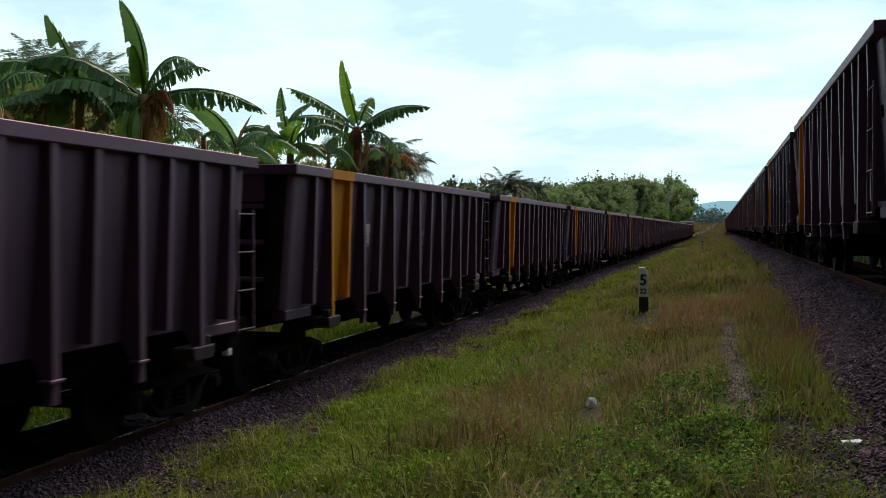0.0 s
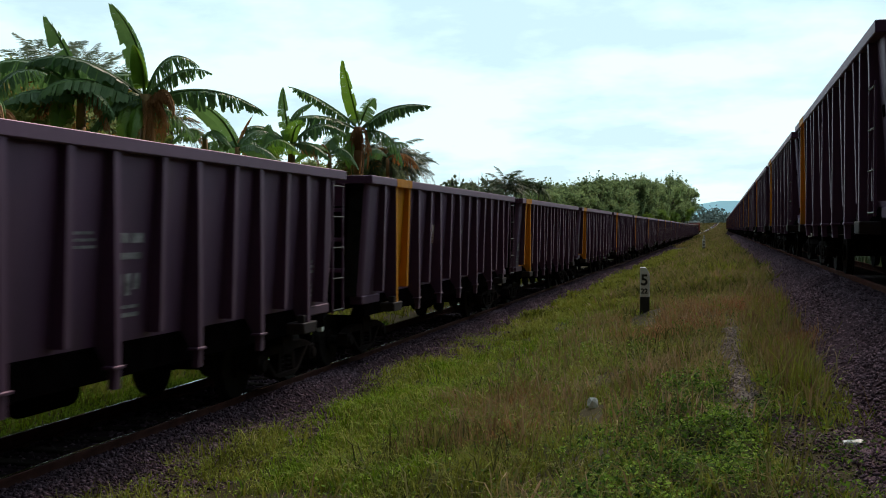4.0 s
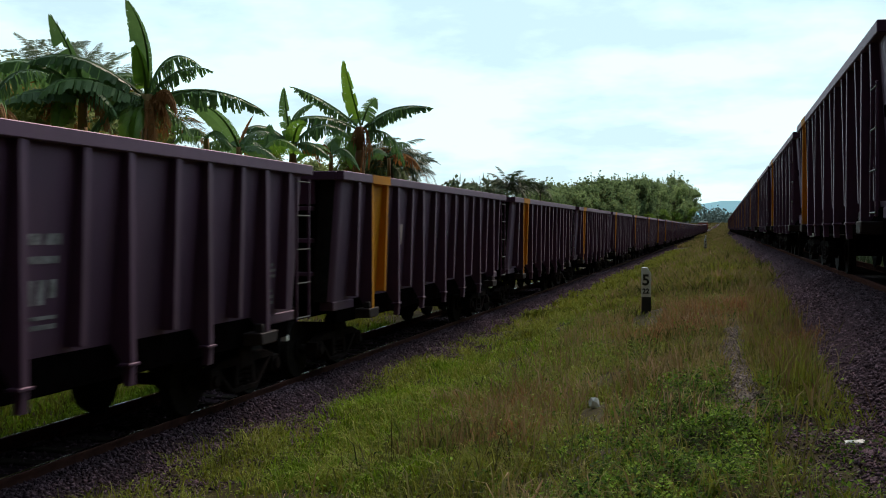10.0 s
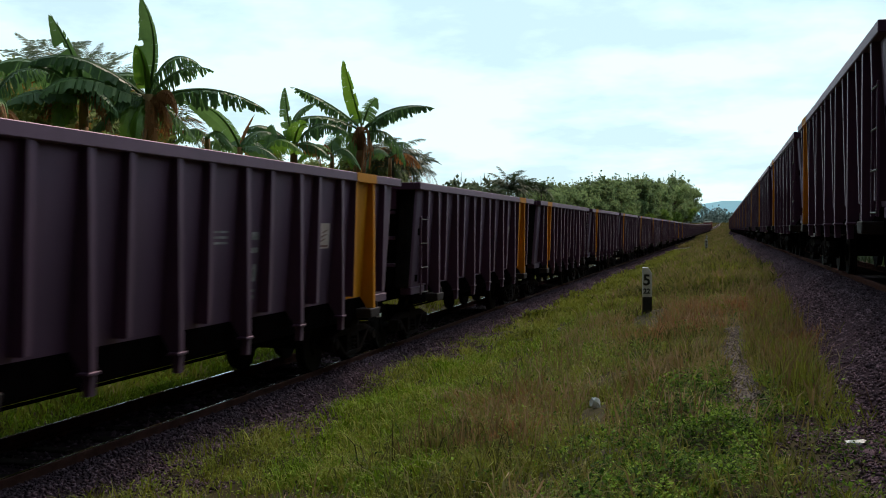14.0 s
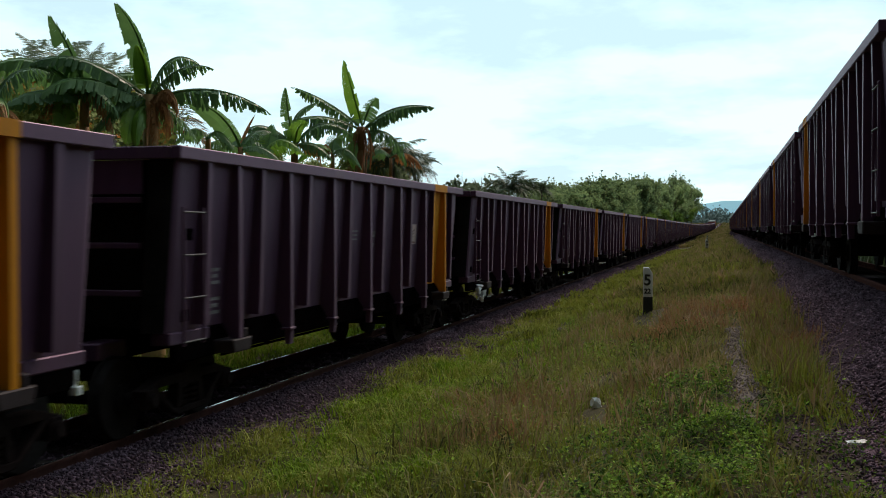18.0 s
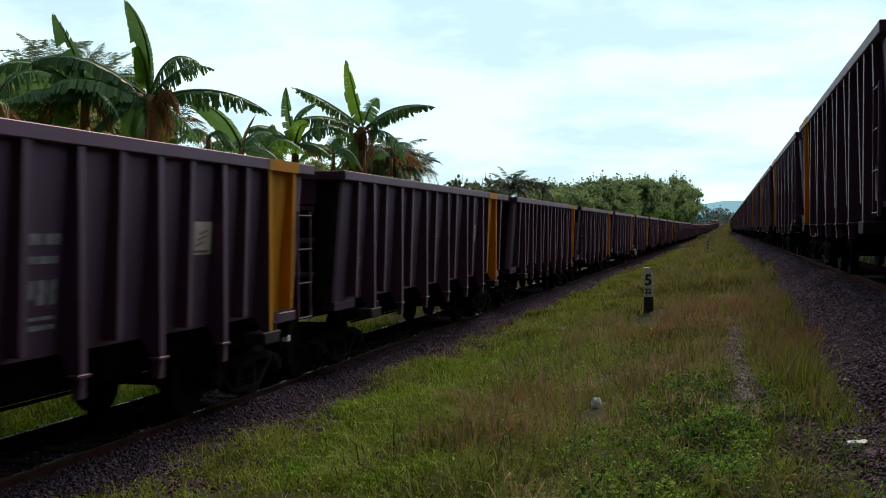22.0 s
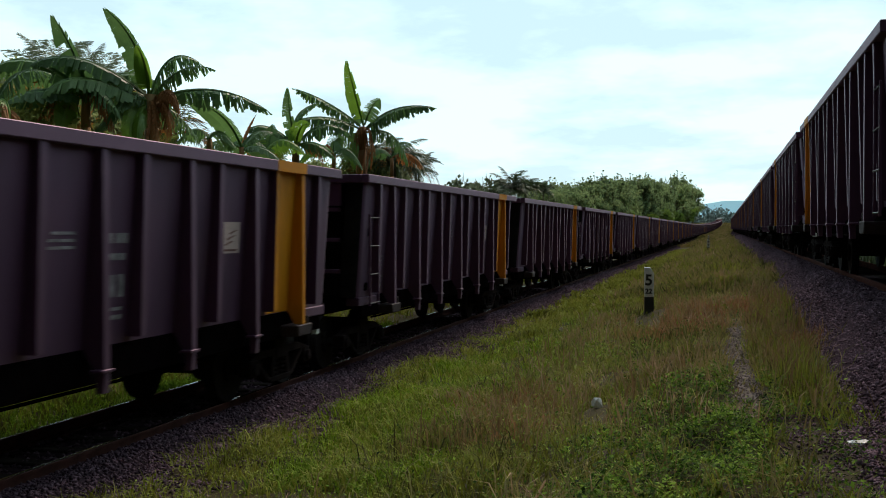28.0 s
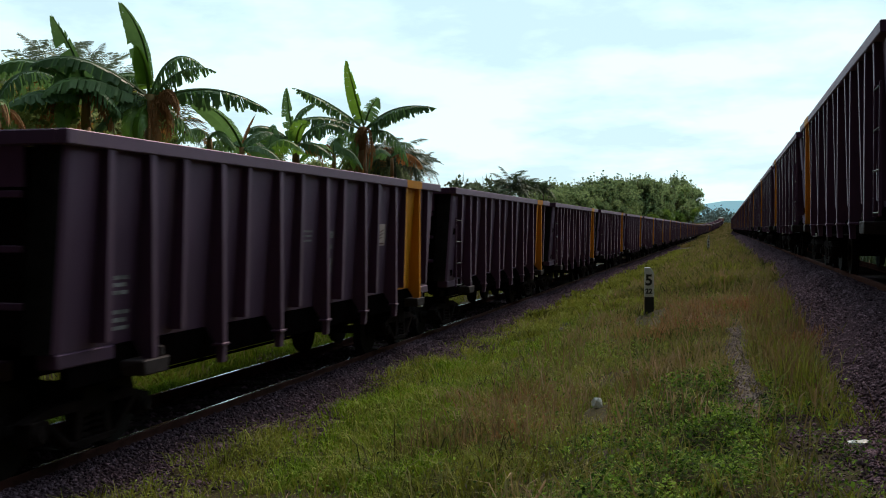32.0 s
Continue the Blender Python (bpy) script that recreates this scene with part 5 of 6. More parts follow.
def plant_tree(kind, x, y, tall, seed, label, wide):
    """tall: height in metres; wide: breadth against the model's."""
    rng = random.Random(seed)
    trunk, crown, model_h = TREES[kind]
    scale = tall / (1.08 * model_h)
    w = tagged(new("tree"), label, "tree", group="wood beside the line")
    w.matrix_basis = pose(x, y, float(ground_z(np.array(x), np.array(y))), 0, 0, rng.uniform(0, 360))
    sm = Matrix.Diagonal((scale * wide * rng.uniform(0.9, 1.15), scale * wide * rng.uniform(0.9, 1.15), scale, 1))
    part("trunk", trunk, w, m=sm)
    part("crown", crown, w, m=sm)


def build_wood():
    rng = random.Random(77)
    k = 0
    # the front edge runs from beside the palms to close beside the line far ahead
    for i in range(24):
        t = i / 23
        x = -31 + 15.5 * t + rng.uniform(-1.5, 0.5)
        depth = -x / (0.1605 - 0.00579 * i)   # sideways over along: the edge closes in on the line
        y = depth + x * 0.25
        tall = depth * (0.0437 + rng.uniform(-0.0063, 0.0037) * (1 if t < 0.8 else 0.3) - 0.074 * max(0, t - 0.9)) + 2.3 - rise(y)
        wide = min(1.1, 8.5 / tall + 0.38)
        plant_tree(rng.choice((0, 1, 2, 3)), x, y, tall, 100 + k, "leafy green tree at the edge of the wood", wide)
        if k % 2 == 0:
            plant_tree(4, x + 1.0, y - 8, tall * rng.uniform(0.35, 0.6), 300 + k, "low light green tree at the edge of the wood", 0.9)
        back = rng.uniform(1.05, 1.12)
        plant_tree(rng.choice((0, 1, 3)), x * back, y * back, back * tall * rng.uniform(0.9, 1.12), 500 + k, "leafy green tree in the wood", wide)
        k += 1
    for x, y, tall in ((-29.4, 116.3, 7.4), (-26.3, 108.9, 8.0), (-25.9, 115.2, 7.4), (-27.5, 127.2, 9.0), (-24.5, 91.8, 6.4), (-22.1, 76.9, 5.8), (-31.6, 115.8, 7.2), (-32.0, 136.3, 8.0)):
        plant_tree(5, x, y, tall, 700 + k, "small dark tree beyond the track", 1.0)
        k += 1


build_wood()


def build_distance():
    # far wood across the end of the line
    r = np.random.RandomState(5)
    blobs = []
    for i in range(160):
        x = -140 + 380 * r.rand()
        y = 640 + 160 * r.rand()
        if abs(x - 4) < 9 and y < 690:
            continue
        blobs.append((x, y, rise(y) - 3 + 9 * r.rand(), 4 + 4 * r.rand()))
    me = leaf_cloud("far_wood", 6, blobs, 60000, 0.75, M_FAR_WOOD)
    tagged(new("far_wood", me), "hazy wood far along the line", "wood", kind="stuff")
    s = Shape()
    n = 120
    for i in range(n + 1):
        x = -3600 + 60 * i
        h = 70 + 20 * math.sin(i * 0.21 + 1.4) + 9 * math.sin(i * 0.53) + 3 * math.sin(i * 1.7)
        s.v += [(x, 4000, -20), (x, 4000 + 120, max(14, h) + 8)]
    s.f = [(2 * i, 2 * i + 2, 2 * i + 3, 2 * i + 1) for i in range(n)]
    tagged(new("backdrop", s.mesh("backdrop", M_HILL)), "hazy blue hills on the horizon", "hills", kind="structure")


build_distance()


# ---------------------------------------------------------------- grass and weeds
def blades(name, r, x, y, h, w, lean, material, label, category="grass", curl=0.6):
    n = len(x)
    z = ground_z(x, y) - 0.02
    az = r.rand(n) * 2 * np.pi
    face = r.rand(n) * 2 * np.pi
    dx, dy = np.cos(az) * lean * h, np.sin(az) * lean * h
    wx, wy = np.cos(face) * w / 2, np.sin(face) * w / 2
    root = np.stack([x, y, z], 1)
    mid = root + np.stack([dx * 0.3, dy * 0.3, h * 0.6], 1)
    tip = root + np.stack([dx, dy, h * (1 - curl * lean * 0.5)], 1)
    wv = np.stack([wx, wy, np.zeros(n)], 1)
    v = np.stack([root - wv, root + wv, mid + wv * 0.8, mid - wv * 0.8, tip], 1).reshape(-1, 3)
    i = np.arange(n)[:, None] * 5
    t = np.concatenate([i + np.array([[0, 1, 2]]), i + np.array([[0, 2, 3]]), i + np.array([[3, 2, 4]])])
    tagged(new(name, tri_mesh(name, v, t, material)), label, category, kind="stuff")


def scatter(r, n, x0, x1, y0, y1, clump=0.0, power=1.0):
    """Places, denser towards y0; with clumps."""
    y = y0 + (y1 - y0) * r.rand(n) ** power
    x = x0 + (x1 - x0) * r.rand(n)
    if clump:
        k = max(1, n // 45)
        c = r.randint(0, k, n)
        cx, cy = x[:k], y[:k]
        use = r.rand(n) < 0.6
        x = np.where(use, cx[c] + r.normal(size=n) * clump, x)
        y = np.where(use, cy[c] + r.normal(size=n) * clump, y)
    return x, y


def off_post(x, y):
    """Keeps the tallest growth clear of the two far posts."""
    return ~((np.abs(x + 1.13) < 0.5) & (y > 62) & (y < 84.5)) & ~((np.abs(x + 2.1) < 0.7) & (y > 135) & (y < 168))


def off_path(x, y):
    c = 0.16 + 0.05 * np.sin(y * 0.8)
    return ~((np.abs(x - c) < 0.13 + 0.05 * np.sin(y * 5.1 + 7 * x)) & (y > 8.8) & (y < 17)) & ~((np.abs(x + 1.40) < 0.34) & (y > 18.0) & (y < 23.4)) & ~((np.abs(x + 1.18) < 0.16) & (y > 9.6) & (y < 10.85))


def patch(x, y, k=0.0):
    """Smooth irregular patches, about -1 to 1."""
    return (np.sin(1.3 * x + 0.5 * y + k) + np.sin(0.9 * y - 1.7 * x + 2 * k) + 0.7 * np.sin(2.9 * x + 1.7 * y + 3 * k) + 0.5 * np.sin(3.7 * y - 2.3 * x + k)) / 2.4


def mottle(x, y, size, seed):
    """Uneven patches of about that size in metres, 0 to 1."""
    out = np.zeros(len(x))
    for k, share in ((1.0, 0.6), (2.3, 0.4)):
        u, v = x * k / size + 71.3 * seed, y * k / size * 0.8 + 37.7 * seed
        i, j = np.floor(u), np.floor(v)
        a, b = u - i, v - j
        a, b = a * a * (3 - 2 * a), b * b * (3 - 2 * b)

        def cell(p, q):
            w = np.sin(p * 127.1 + q * 311.7 + seed) * 43758.5453
            return w - np.floor(w)
        out += share * ((cell(i, j) * (1 - a) + cell(i + 1, j) * a) * (1 - b) + (cell(i, j + 1) * (1 - a) + cell(i + 1, j + 1) * a) * b)
    return out


def tufted(x, y, size, seed, bare=0.42):
    """How likely a blade stands here: thick tufts with thin places between."""
    return np.clip((mottle(x, y, size, seed) - bare) / 0.16 + 0.5, 0.05, 1)


def herb_bed(x, y):
    """1 where broad-leaved weeds crowd out the grass."""
    return np.clip(1.35 - np.hypot((x + 0.10 + 0.08 * (y - 8)) / 0.80, (y - 7.8) / 4.0) + 0.35 * patch(x, y, 6), 0, 1) * np.clip((0.46 + 0.2 * patch(x * 2, y, 3) - x) / 0.2, 0, 1)


def build_grass():
    r = np.random.RandomState(11)
    R_ = r.rand
    # short bright grass along the passing track
    x, y = scatter(r, 72000, -5.25, -1.2, 6.0, 26, 0.10, 1.5)
    ok = (R_(len(x)) < np.clip((-0.9 - x) / 1.6 + 0.5 * patch(x, y), 0.06, 1)) & (patch(x * 1.7, y * 1.3, 1.0) > -0.75) & (R_(len(x)) < np.clip((x + 5.05 + 0.6 * patch(x * 1.6, y * 1.1, 8)) / 0.7, 0.05, 1))
    ok &= R_(len(x)) < tufted(x, y, 0.45, 3, 0.50)
    x, y = x[ok], y[ok]
    n = len(x)
    blades("short_grass", r, x, y, 0.05 + (0.10 + 0.22 * mottle(x, y, 0.4, 8)) * R_(n) ** 1.5, (0.007 + 0.008 * R_(n)) * (0.6 + y / 22), 0.4 + 1.0 * R_(n), M_GRASS, "short bright green grass beside the track")
    x, y = scatter(r, 26000, -5.0, -1.4, 26, 110, 0.2, 1.7)
    ok = R_(len(x)) < np.clip((x + 4.85 + 0.25 * patch(x, y * 0.5, 8)) / 0.4, 0.03, 1)
    x, y = x[ok], y[ok]
    n = len(x)
    blades("short_grass", r, x, y, 0.10 + 0.2 * R_(n), 0.03 + 0.04 * R_(n), 0.3 + 0.7 * R_(n), M_GRASS, "short bright green grass beside the track")
    # tall seeding grass along the middle
    x, y = scatter(r, 17000, -3.0, 1.35, 8.5, 30, 0.14, 1.4)
    ok = off_path(x, y) & ((y + 2.2 * patch(x, y, 2) > 13.5) | ((x > 0.40) & (x < 1.3) & (patch(x, y * 2, 5) > -0.25)) | (x < -1.9)) & (patch(x * 2, y * 1.5, 4.0) > -0.7)
    ok &= (R_(len(x)) < np.clip((x + 3.4) / 1.3, 0.1, 1)) & (R_(len(x)) < np.clip(1.2 - 2.1 * (x - 0.2) + 0.7 * patch(x * 2.2, y * 1.1, 5), 0.05, 1) * np.clip(4 * (0.95 + 0.027 * (y - 11) - x), 0.03, 1))
    x, y = x[ok], y[ok]
    n = len(x)
    blades("tall_grass", r, x, y, 0.10 + 0.42 * R_(n) ** 1.8 * (0.7 + 0.4 * patch(x, y, 1)), (0.009 + 0.010 * R_(n)) * (0.6 + y / 22), 0.2 + 0.7 * R_(n), M_TALL, "tall olive and brown seeding grass")
    x, y = scatter(r, 3600, -2.6, 1.1, 8.5, 34, 0.25, 1.3)
    ok = off_path(x, y) & (patch(x, y * 0.8, 12) > -0.2)
    x, y = x[ok], y[ok]
    n = len(x)
    blades("seed_heads", r, x, y, 0.15 + 0.4 * R_(n), 0.008 + 0.008 * R_(n), 0.1 + 0.7 * R_(n), M_DRY, "dry reddish-brown seed stalks in the grass")
    x, y = scatter(r, 26000, -2.8, 1.4, 28, 140, 0.3, 1.8)
    ok = off_post(x, y) | (R_(len(x)) < 0.25)
    x, y = x[ok], y[ok]
    ok = R_(len(x)) < 0.5 + 0.4 * patch(x, y * 0.3, 15)
    blades("green_grass", r, x[ok], y[ok], 0.12 + 0.3 * R_(ok.sum()), 0.03 + 0.05 * R_(ok.sum()), 0.2 + 0.6 * R_(ok.sum()), M_GRASS, "green grass along the middle of the strip")
    x, y = x[~ok], y[~ok]
    n = len(x)
    blades("tall_grass", r, x, y, 0.15 + 0.4 * R_(n), 0.03 + 0.05 * R_(n), 0.15 + 0.6 * R_(n), M_TALL, "tall olive and brown seeding grass")
    x, y = scatter(r, 17000, -5.0, 1.4, 130, 660, 0.4, 1.2)
    n = len(x)
    x = x + 0.0156 * np.clip(y - 265.0, 0, 400)
    blades("far_grass", r, x, y, 0.2 + 0.3 * R_(n), 0.12 + 0.15 * R_(n), 0.2 + 0.5 * R_(n), M_TALL, "grass far along between the tracks")
    x, y = scatter(r, 15000, -48.0, -7.6, 170, 640, 0.6, 1.1)
    n = len(x)
    x = x + 0.0156 * np.clip(y - 265.0, 0, 400)
    blades("far_grass", r, x, y, 0.3 + 0.6 * R_(n), 0.25 + 0.3 * R_(n), 0.2 + 0.5 * R_(n), M_TALL, "rank grass far along beside the line")
    x, y = scatter(r, 4000, -5.1, -4.3, 230, 640, 0.3, 1.0)
    n = len(x)
    x = x + 0.0156 * np.clip(y - 265.0, 0, 400)
    blades("far_grass", r, x, y, 0.4 + 0.5 * R_(n), 0.2 + 0.2 * R_(n), 0.2 + 0.4 * R_(n), M_TALL, "rank grass far along beside the line")
    # grass in the foreground
    x, y = scatter(r, 42000, -3.6, 1.0, 5.2, 14.5, 0.09, 1.0)
    ok = off_path(x, y) & (patch(x * 2, y * 1.5, 4.0) > -0.6) & ((x < 0.35) | (y > 8.2) | (patch(x * 2, y * 2, 7) > 0.2)) & (R_(len(x)) > 0.75 * herb_bed(x, y)) & (R_(len(x)) < tufted(x, y, 0.35, 5))
    x, y = x[ok], y[ok]
    n = len(x)
    blades("short_grass", r, x, y, 0.04 + (0.08 + 0.22 * mottle(x, y, 0.3, 9)) * R_(n) ** 1.5, 0.006 + 0.008 * R_(n), 0.3 + 0.9 * R_(n), M_GRASS, "short grass and herbs underfoot")
    x, y = scatter(r, 5000, -3.2, 0.6, 5.4, 13.5, 0.08, 1.0)
    ok = off_path(x, y) & (R_(len(x)) > 0.8 * herb_bed(x, y))
    x, y = x[ok], y[ok]
    n = len(x)
    blades("tall_grass", r, x, y, 0.15 + 0.25 * R_(n) ** 2, 0.008 + 0.008 * R_(n), 0.4 + 0.8 * R_(n), M_TALL, "loose olive and straw blades in the foreground")
    x, y = scatter(r, 900, -0.12, 0.46, 8.8, 18.5, 0.05, 1.0)
    n = len(x)
    blades("short_grass", r, x, y, 0.04 + 0.12 * R_(n), 0.008 + 0.008 * R_(n), 0.4 + 0.9 * R_(n), M_TALL, "sparse blades along the trodden path")
    # around and behind the standpoint
    x, y = scatter(r, 9000, -4.6, 0.9, -14, 5.4, 0.2, 1.0)
    n = len(x)
    blades("short_grass", r, x, y, 0.06 + 0.2 * R_(n) ** 2, 0.012 + 0.014 * R_(n), 0.3 + 0.9 * R_(n), M_GRASS, "short grass and herbs underfoot")
    # withered reddish patches
    for cx, cy, rad, count in ((-1.0, 20.5, 0.9, 2600), (-0.75, 17.0, 0.55, 1900), (-1.85, 9.2, 0.30, 240), (-2.2, 11.5, 0.5, 400), (0.95, 14.0, 0.3, 500), (0.5, 20.0, 0.6, 1200)):
        x, y = cx + rad * r.normal(size=count) * 0.6, cy + rad * r.normal(size=count) * 1.3
        ok = off_path(x, y)
        x, y = x[ok], y[ok]
        count = len(x)
        blades("withered_grass", r, x, y, 0.08 + 0.30 * R_(count) ** 1.5, 0.007 + 0.008 * R_(count), 0.4 + 0.9 * R_(count), M_RED, "withered reddish grass patch in the meadow")
    # lush bright clumps
    for cx, cy, rad, count in ((-3.1, 13.5, 0.7, 3800), (-3.6, 11.0, 0.6, 3600), (-3.3, 19.0, 0.8, 2600), (-2.6, 26.0, 1.0, 2000), (-3.5, 9.0, 0.35, 2400), (-2.5, 8.2, 0.3, 1800), (-2.9, 10.3, 0.4, 2400),
                              (-4.2, 13.0, 0.45, 2400), (-3.9, 16.0, 0.5, 2200), (-2.4, 15.5, 0.5, 2000)):
        x, y = cx + rad * r.normal(size=count) * 0.6, cy + rad * r.normal(size=count) * 1.2
        ok = R_(count) < tufted(x, y, 0.28, 21, 0.45)
        x, y = x[ok], y[ok]
        count = len(x)
        blades("lush_grass", r, x, y, 0.05 + 0.19 * R_(count) ** 1.5, (0.008 + 0.010 * R_(count)) * (0.7 + cy / 25), 0.4 + 0.9 * R_(count), M_LUSH, "lush bright green grass clump beside the track")
    # tufts on the edges of the stone
    x, y = scatter(r, 7000, 0.7, 1.6, 7.5, 40, 0.07, 1.3)
    ok = (patch(x * 2, y * 1.2, 3) > 0.1 + 0.9 * (x - 0.9)) & (R_(len(x)) < np.clip(4 * (0.95 + 0.027 * (y - 11) - x), 0.04, 1))
    x, y = x[ok], y[ok]
    n = len(x)
    blades("tall_grass", r, x, y, 0.12 + 0.35 * R_(n) ** 1.5, (0.008 + 0.008 * R_(n)) * (0.7 + y / 25), 0.3 + 0.7 * R_(n), M_TALL, "grass tufts at the edge of the ballast")
    # upright brown and green tufts between the path and the stone
    for count, m, name, label in ((600, M_TALL, "tall_grass", "upright olive tufts between path and ballast"), (700, M_GRASS, "short_grass", "upright green tufts between path and ballast"), (700, M_DRY, "seed_heads", "dry brown stalks between path and ballast")):
        k = 34
        ty = 9.5 + 13 * R_(k)
        tx = 0.42 + (0.42 + 0.027 * (ty - 10)) * R_(k)
        pick = r.randint(0, k, count)
        x, y = tx[pick] + 0.07 * r.normal(size=count), ty[pick] + 0.10 * r.normal(size=count)
        blades(name, r, x, y, 0.16 + 0.42 * R_(count) ** 1.2 * (0.5 + 0.5 * np.sin(pick * 1.7) ** 2), (0.006 + 0.007 * R_(count)) * (0.6 + y / 22), 0.08 + 0.35 * R_(count), m, label)
    # beyond the standing train
    x, y = scatter(r, 9000, 5.2, 9.5, 4, 60, 0.2, 1.3)
    n = len(x)
    blades("verge_weeds", r, x, y, 0.3 + 0.7 * R_(n), 0.03 + 0.04 * R_(n), 0.2 + 0.5 * R_(n), M_PALM, "dark rank growth on the verge behind the standing train", "weeds")
    # beyond the passing track
    x, y = scatter(r, 22000, -9.4, -7.3, 6, 24, 0.12, 1.3)
    n = len(x)
    blades("verge_grass", r, x, y, 0.06 + 0.16 * R_(n), 0.012 + 0.014 * R_(n), 0.4 + 0.8 * R_(n), M_LUSH, "short bright green grass right beside the far rail")
    x, y = scatter(r, 30000, -13.5, -7.9, 6, 60, 0.15, 1.5)
    n = len(x)
    blades("verge_grass", r, x, y, 0.10 + 0.22 * R_(n), 0.02 + 0.02 * R_(n), 0.3 + 0.6 * R_(n), M_GRASS, "bright green grass on the far verge")

    # broad-leaved weeds: leaves held at several heights
    def weeds(name, n0, x0, x1, y0, y1, keep, lo, hi, top, label, material=None):
        x, y = scatter(r, n0, x0, x1, y0, y1, 0.10, 0.9)
        ok = off_path(x, y) & (R_(len(x)) < keep(x, y))
        x, y = x[ok], y[ok]
        n = len(x)
        mound = np.clip(2.6 * (mottle(x, y, 0.24, 4) - 0.30), 0.04, 1.6) * (0.75 + 0.5 * mottle(x, y, 0.09, 6))
        z = ground_z(x, y) + 0.01 + top * R_(n) ** 0.9 * mound
        az = R_(n) * 2 * np.pi
        q0 = lo + (hi - lo) * R_(n) ** 2
        d = np.stack([np.cos(az), np.sin(az), r.normal(size=n) * 0.5], 1) * q0[:, None]
        q = np.stack([-np.sin(az), np.cos(az), r.normal(size=n) * 0.4], 1) * (q0 * 0.6)[:, None]
        c = np.stack([x, y, z], 1)
        v = np.stack([c - d, c - d * 0.2 + q, c + d, c - d * 0.2 - q], 1).reshape(-1, 3)
        i = np.arange(n)[:, None] * 4
        t = np.concatenate([i + np.array([[0, 1, 2]]), i + np.array([[0, 2, 3]])])
        tagged(new(name, tri_mesh(name, v, t, material or M_WEED)), label, "weeds", kind="stuff")
    weeds("weeds", 120000, -2.2, 0.9, 5.4, 13.0, lambda x, y: np.clip(herb_bed(x, y), 0.03, 1), 0.006, 0.023, 0.16,
          "low broad-leaved green weeds in the foreground")
    weeds("weeds", 6000, 0.35, 1.25, 5.3, 10.0, lambda x, y: np.clip(6 * (mottle(x, y, 0.3, 12) - 0.5), 0, 1), 0.006, 0.018, 0.14, "low weeds among the stones at the foot of the ballast")
    weeds("herbs", 105000, -5.0, -0.9, 6.0, 22, lambda x, y: np.clip(0.55 + 0.7 * patch(x * 1.4, y * 1.2, 3), 0.05, 1) * tufted(x, y, 0.45, 3, 0.46), 0.006, 0.018, 0.20, "small bright leaves of herbs among the grass", M_HERB)
    weeds("weeds", 40000, -3.2, 1.0, 6.0, 24, lambda x, y: np.clip(0.25 + patch(x * 1.5, y, 9), 0.03, 1), 0.008, 0.022, 0.22, "scattered small-leaved weeds in the grass")
    weeds("herbs", 26000, -3.0, 1.0, 11.0, 34, lambda x, y: np.clip(0.4 + patch(x * 1.2, y * 0.7, 13), 0.03, 1), 0.010, 0.026, 0.26, "small bright leaves of herbs among the grass", M_HERB)


build_grass()


# ---------------------------------------------------------------- litter
def crumpled(name, x, y, size, label, seed, flat=0.5):
    rng = random.Random(seed)
    bm = bmesh.new()
    bmesh.ops.create_icosphere(bm, subdivisions=2, radius=1)
    for v in bm.verts:
        v.co = v.co * rng.uniform(0.45, 1.3)
        v.co = Vector((v.co.x * size, v.co.y * size * 0.6, max(-0.3, v.co.z) * size * flat))
    me = bpy.data.meshes.new(name)
    bm.to_mesh(me)
    bm.free()
    me.materials.append(M_BAG)
    ob = new(name, me)
    ob.matrix_basis = pose(x, y, float(ground_z(np.array(x), np.array(y))) + 0.3 * size * flat, 0, 0, 20)
    return tagged(ob, label, "litter")


crumpled("plastic_bag", -1.22, 10.75, 0.066, "crumpled white plastic bag lying in the grass", 2, 1.2)
crumpled("plastic_wrapper", 0.89, 7.75, 0.085, "flattened white plastic wrapper on the ballast foot", 4, 0.35)
crumpled("paper_scrap", -5.35, 15.0, 0.05, "small pale scrap lying on the ballast", 5, 0.4)


# ---------------------------------------------------------------- ballast stones
def stone_cloud(r, x, y, z, size):
    n = len(x)
    base = np.array([[1, 0, 0], [-1, 0, 0], [0, 1, 0], [0, -1, 0], [0, 0, 1], [0, 0, -1.0]])
    tri = np.array([[0, 2, 4], [2, 1, 4], [1, 3, 4], [3, 0, 4], [2, 0, 5], [1, 2, 5], [3, 1, 5], [0, 3, 5]])
    d = base[None] * (0.5 + 0.8 * r.rand(n, 6, 1)) + r.normal(size=(n, 6, 3)) * 0.32
    a = r.rand(n) * 2 * np.pi
    ca, sa = np.cos(a)[:, None], np.sin(a)[:, None]
    px, py = d[..., 0] * ca - d[..., 1] * sa, d[..., 0] * sa + d[..., 1] * ca
    v = np.stack([px, py, d[..., 2] * 0.8], 2) * size[:, None, None] + np.stack([x, y, z], 1)[:, None, :]
    t = (np.arange(n)[:, None, None] * 6 + tri[None]).reshape(-1, 3)
    return v.reshape(-1, 3), t


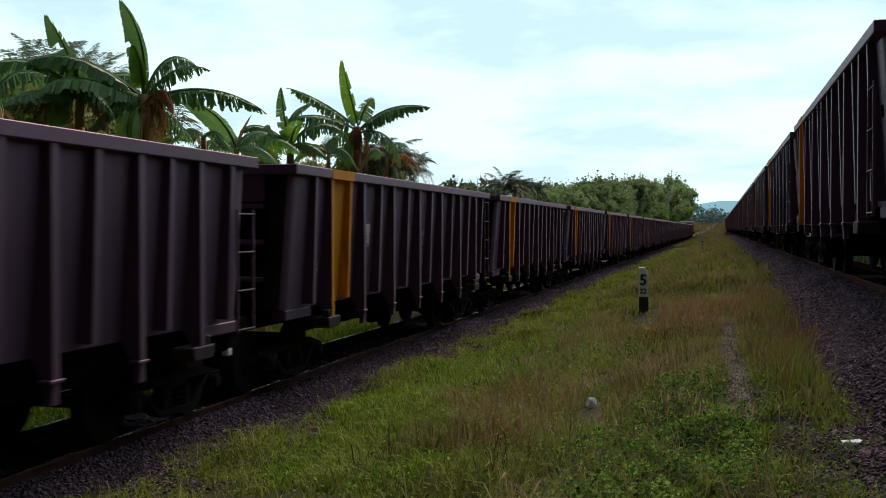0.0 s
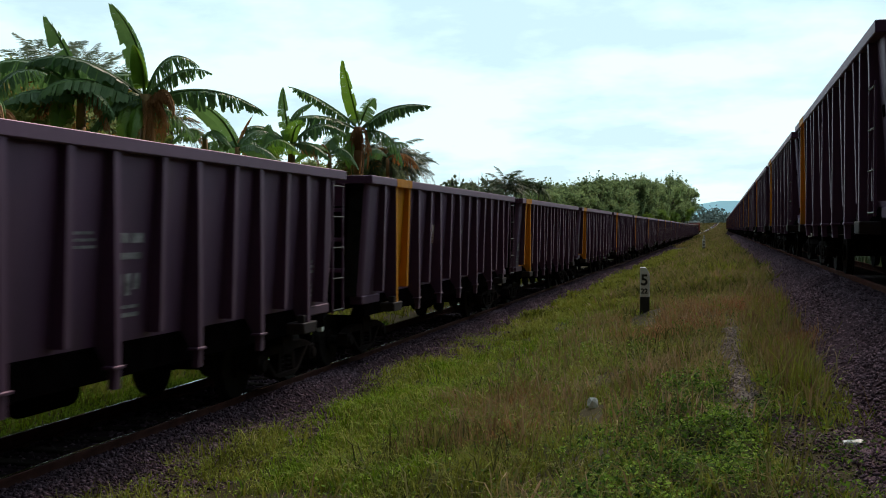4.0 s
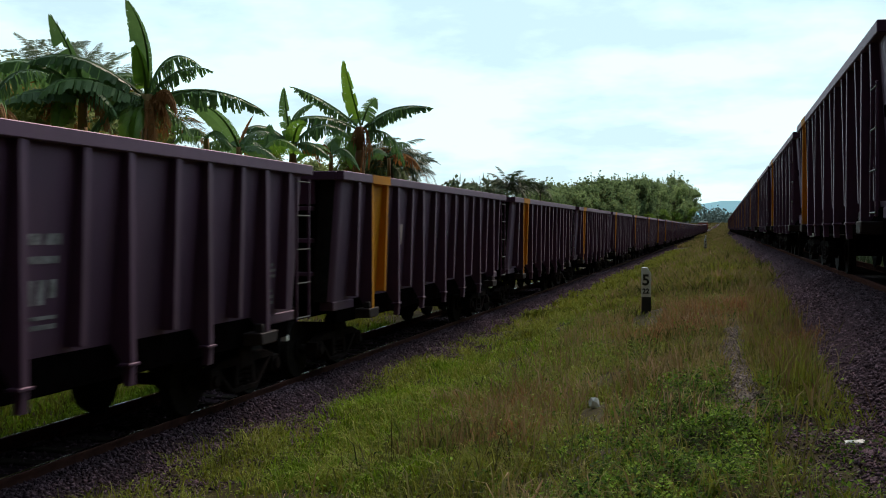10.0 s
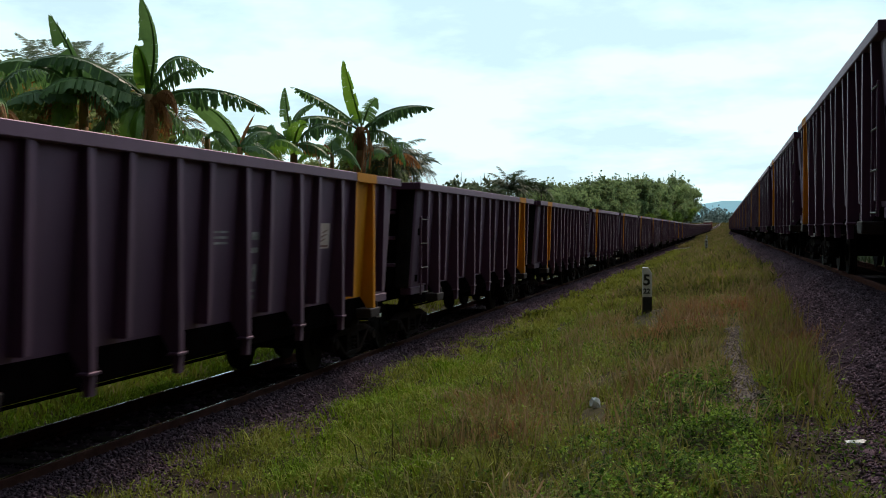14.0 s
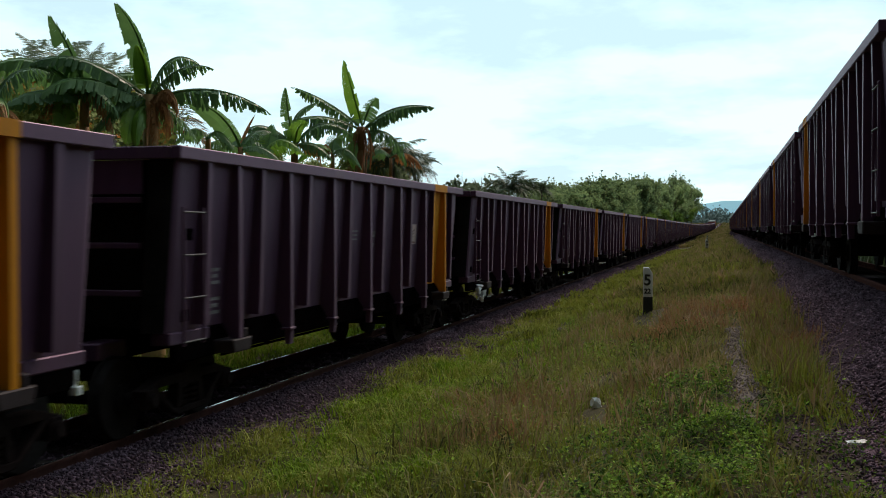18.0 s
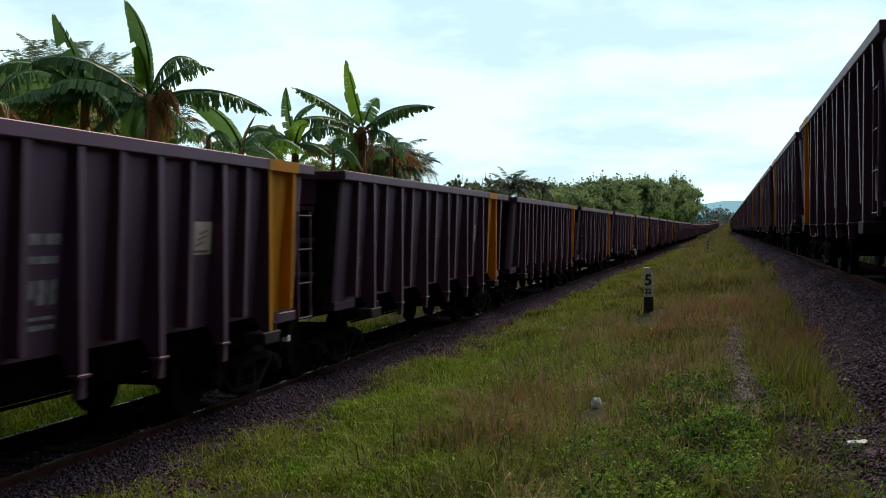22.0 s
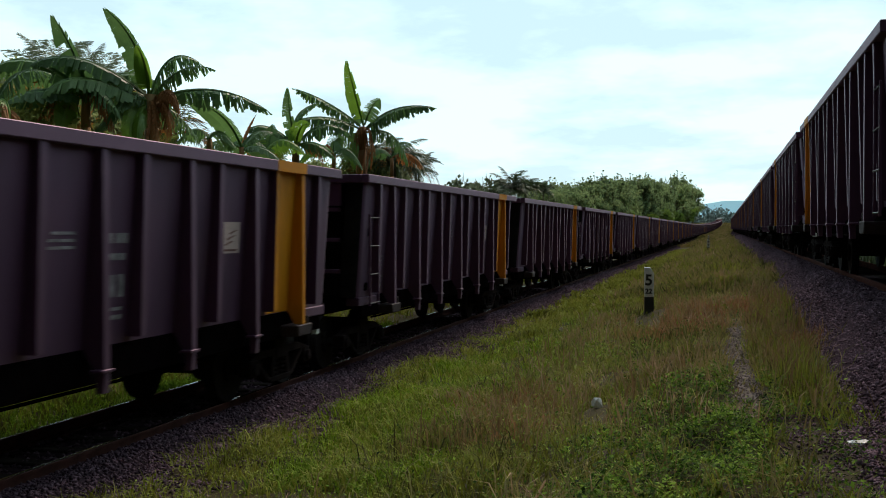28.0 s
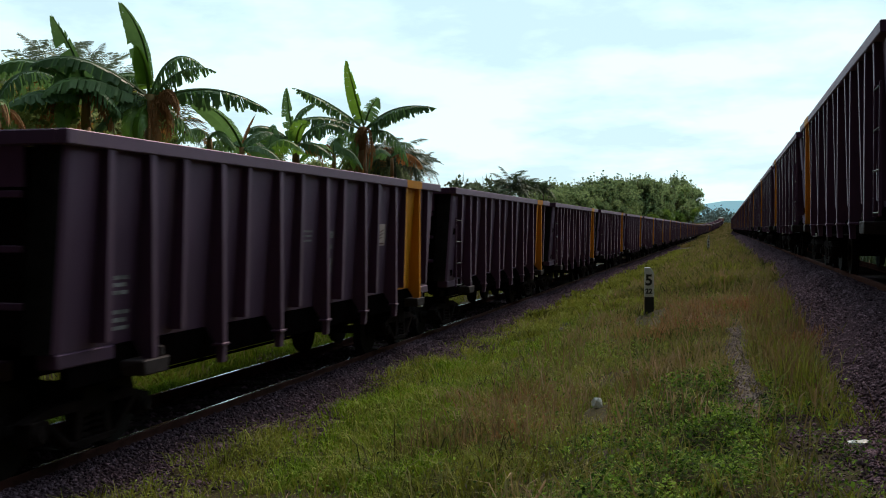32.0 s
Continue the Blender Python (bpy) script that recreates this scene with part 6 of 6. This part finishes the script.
def build_stones():
    r = np.random.RandomState(21)

    def heap(bed, prof, n, x0, x1, y0, y1, power, lo, hi, label, material=M_STONE, lift=0.0):
        y = y0 + (y1 - y0) * r.rand(n) ** power
        x = x0 + (x1 - x0) * r.rand(n)
        size = (lo + (hi - lo) * r.rand(n)) * (1 + (y - y0) / 60)
        z = np.maximum(np.interp(x, [p[0] for p in prof], [p[1] for p in prof]), ground_z(x, y)) + size * 0.25 + lift
        v, t = stone_cloud(r, x, y, z, size)
        ob = part("loose_ballast", tri_mesh("loose_ballast", v, t, material), bed, label)
        ob["kind"] = "stuff"
    heap(BED_2, R_BED, 9000, 0.85, 2.3, 40, 150, 1.5, 0.024, 0.045, "crushed grey-purple stone")
    heap(BED_2, R_BED, 40000, 0.80, 2.35, 5.0, 45, 1.6, 0.009, 0.024, "crushed grey-purple stone")
    heap(BED_1, L_BED, 34000, -5.95, -4.95, 6.0, 60, 1.7, 0.009, 0.025, "crushed grey stone")
    heap(BED_1, L_BED, 4000, -7.2, -5.95, 6.0, 40, 1.4, 0.02, 0.036, "crushed grey stone")
    heap(BED_2, R_BED, 5200, 0.0, 0.33, 9.0, 18.0, 1.0, 0.003, 0.015, "pebbles on the trodden path", M_PEBBLE, 0.008)
    heap(BED_2, R_BED, 5000, 0.25, 1.15, 5.2, 9.5, 1.0, 0.005, 0.015, "scattered stones at the foot of the ballast")
    heap(BED_1, L_BED, 4500, -5.3, -4.5, 28, 100, 1.3, 0.022, 0.04, "crushed grey stone")
    heap(BED_1, L_BED, 8500, -5.2, -4.2, 6.0, 30, 1.5, 0.010, 0.023, "scattered stones at the foot of the ballast")
    # single stones near the camera
    shapes = []
    for i in range(6):
        v, t = stone_cloud(np.random.RandomState(30 + i), np.zeros(1), np.zeros(1), np.zeros(1), np.ones(1))
        shapes.append(tri_mesh("stone", v, t, M_STONE))
    rng = random.Random(9)
    for i in range(280):
        x, y = rng.uniform(0.85, 1.9), rng.uniform(5.6, 12.0)
        z = max(float(np.interp(x, [p[0] for p in R_BED], [p[1] for p in R_BED])), float(ground_z(np.array(x), np.array(y))))
        s = rng.uniform(0.010, 0.021)
        part("stone", shapes[i % 6], BED_2, m=Matrix.Translation((x, y, z + s * 0.35)) @ Matrix.Rotation(rng.uniform(0, 6.28), 4, "Z") @ Matrix.Scale(s, 4))


build_stones()


# ---------------------------------------------------------------- what moves
def run(t):
    """Metres that the passing train has gone after t seconds; it gathers speed slowly."""
    return 10.25 * t + 0.0110 * t * t + 0.27 * math.exp(-((t - 24.0) / 7.5) ** 2)


WHEEL_R = 0.40


def motions():
    times = [2.0 * i for i in range(17)]
    for ob, y0, turned in MOVING:
        walk(ob, [(t, lie(LX, y0 + run(t), 0.0, turned)) for t in times])
    walk(LOCO, [(t, lie(LX, LOCO_Y + run(t), 0.0, False)) for t in times])
    for leaf, foot_at, phase, period, size in SWAYING:
        if leaf is TALL_LEAF:
            rows = GUSTS
        else:
            rows = [(0.8 * i, size * math.sin(6.283 * 0.8 * i / period + phase) * (0.6 + 0.4 * math.sin(0.31 * i + phase))) for i in range(41)]
        walk(leaf, [(t, Matrix.Translation(foot_at) @ Matrix.Rotation(radians(d), 4, "Y") @ Matrix.Translation(-foot_at)) for t, d in rows])
    lead = {}
    ticks = [i / 30 for i in range(961)]
    for ob, y0, turned in MOVING:
        for wheel in ob.children_recursive:
            if not wheel.name.startswith("wheelset"):
                continue
            if turned not in lead:
                sign = 1 if turned else -1
                walk(wheel, [(t, Matrix.Rotation(sign * (run(t) / WHEEL_R % (2 * math.pi)), 4, "X")) for t in ticks])
                lead[turned] = wheel
            else:
                keys = wheel.animation_data_create()
                keys.action = lead[turned].animation_data.action
                keys.action_slot = lead[turned].animation_data.action_slot


motions()
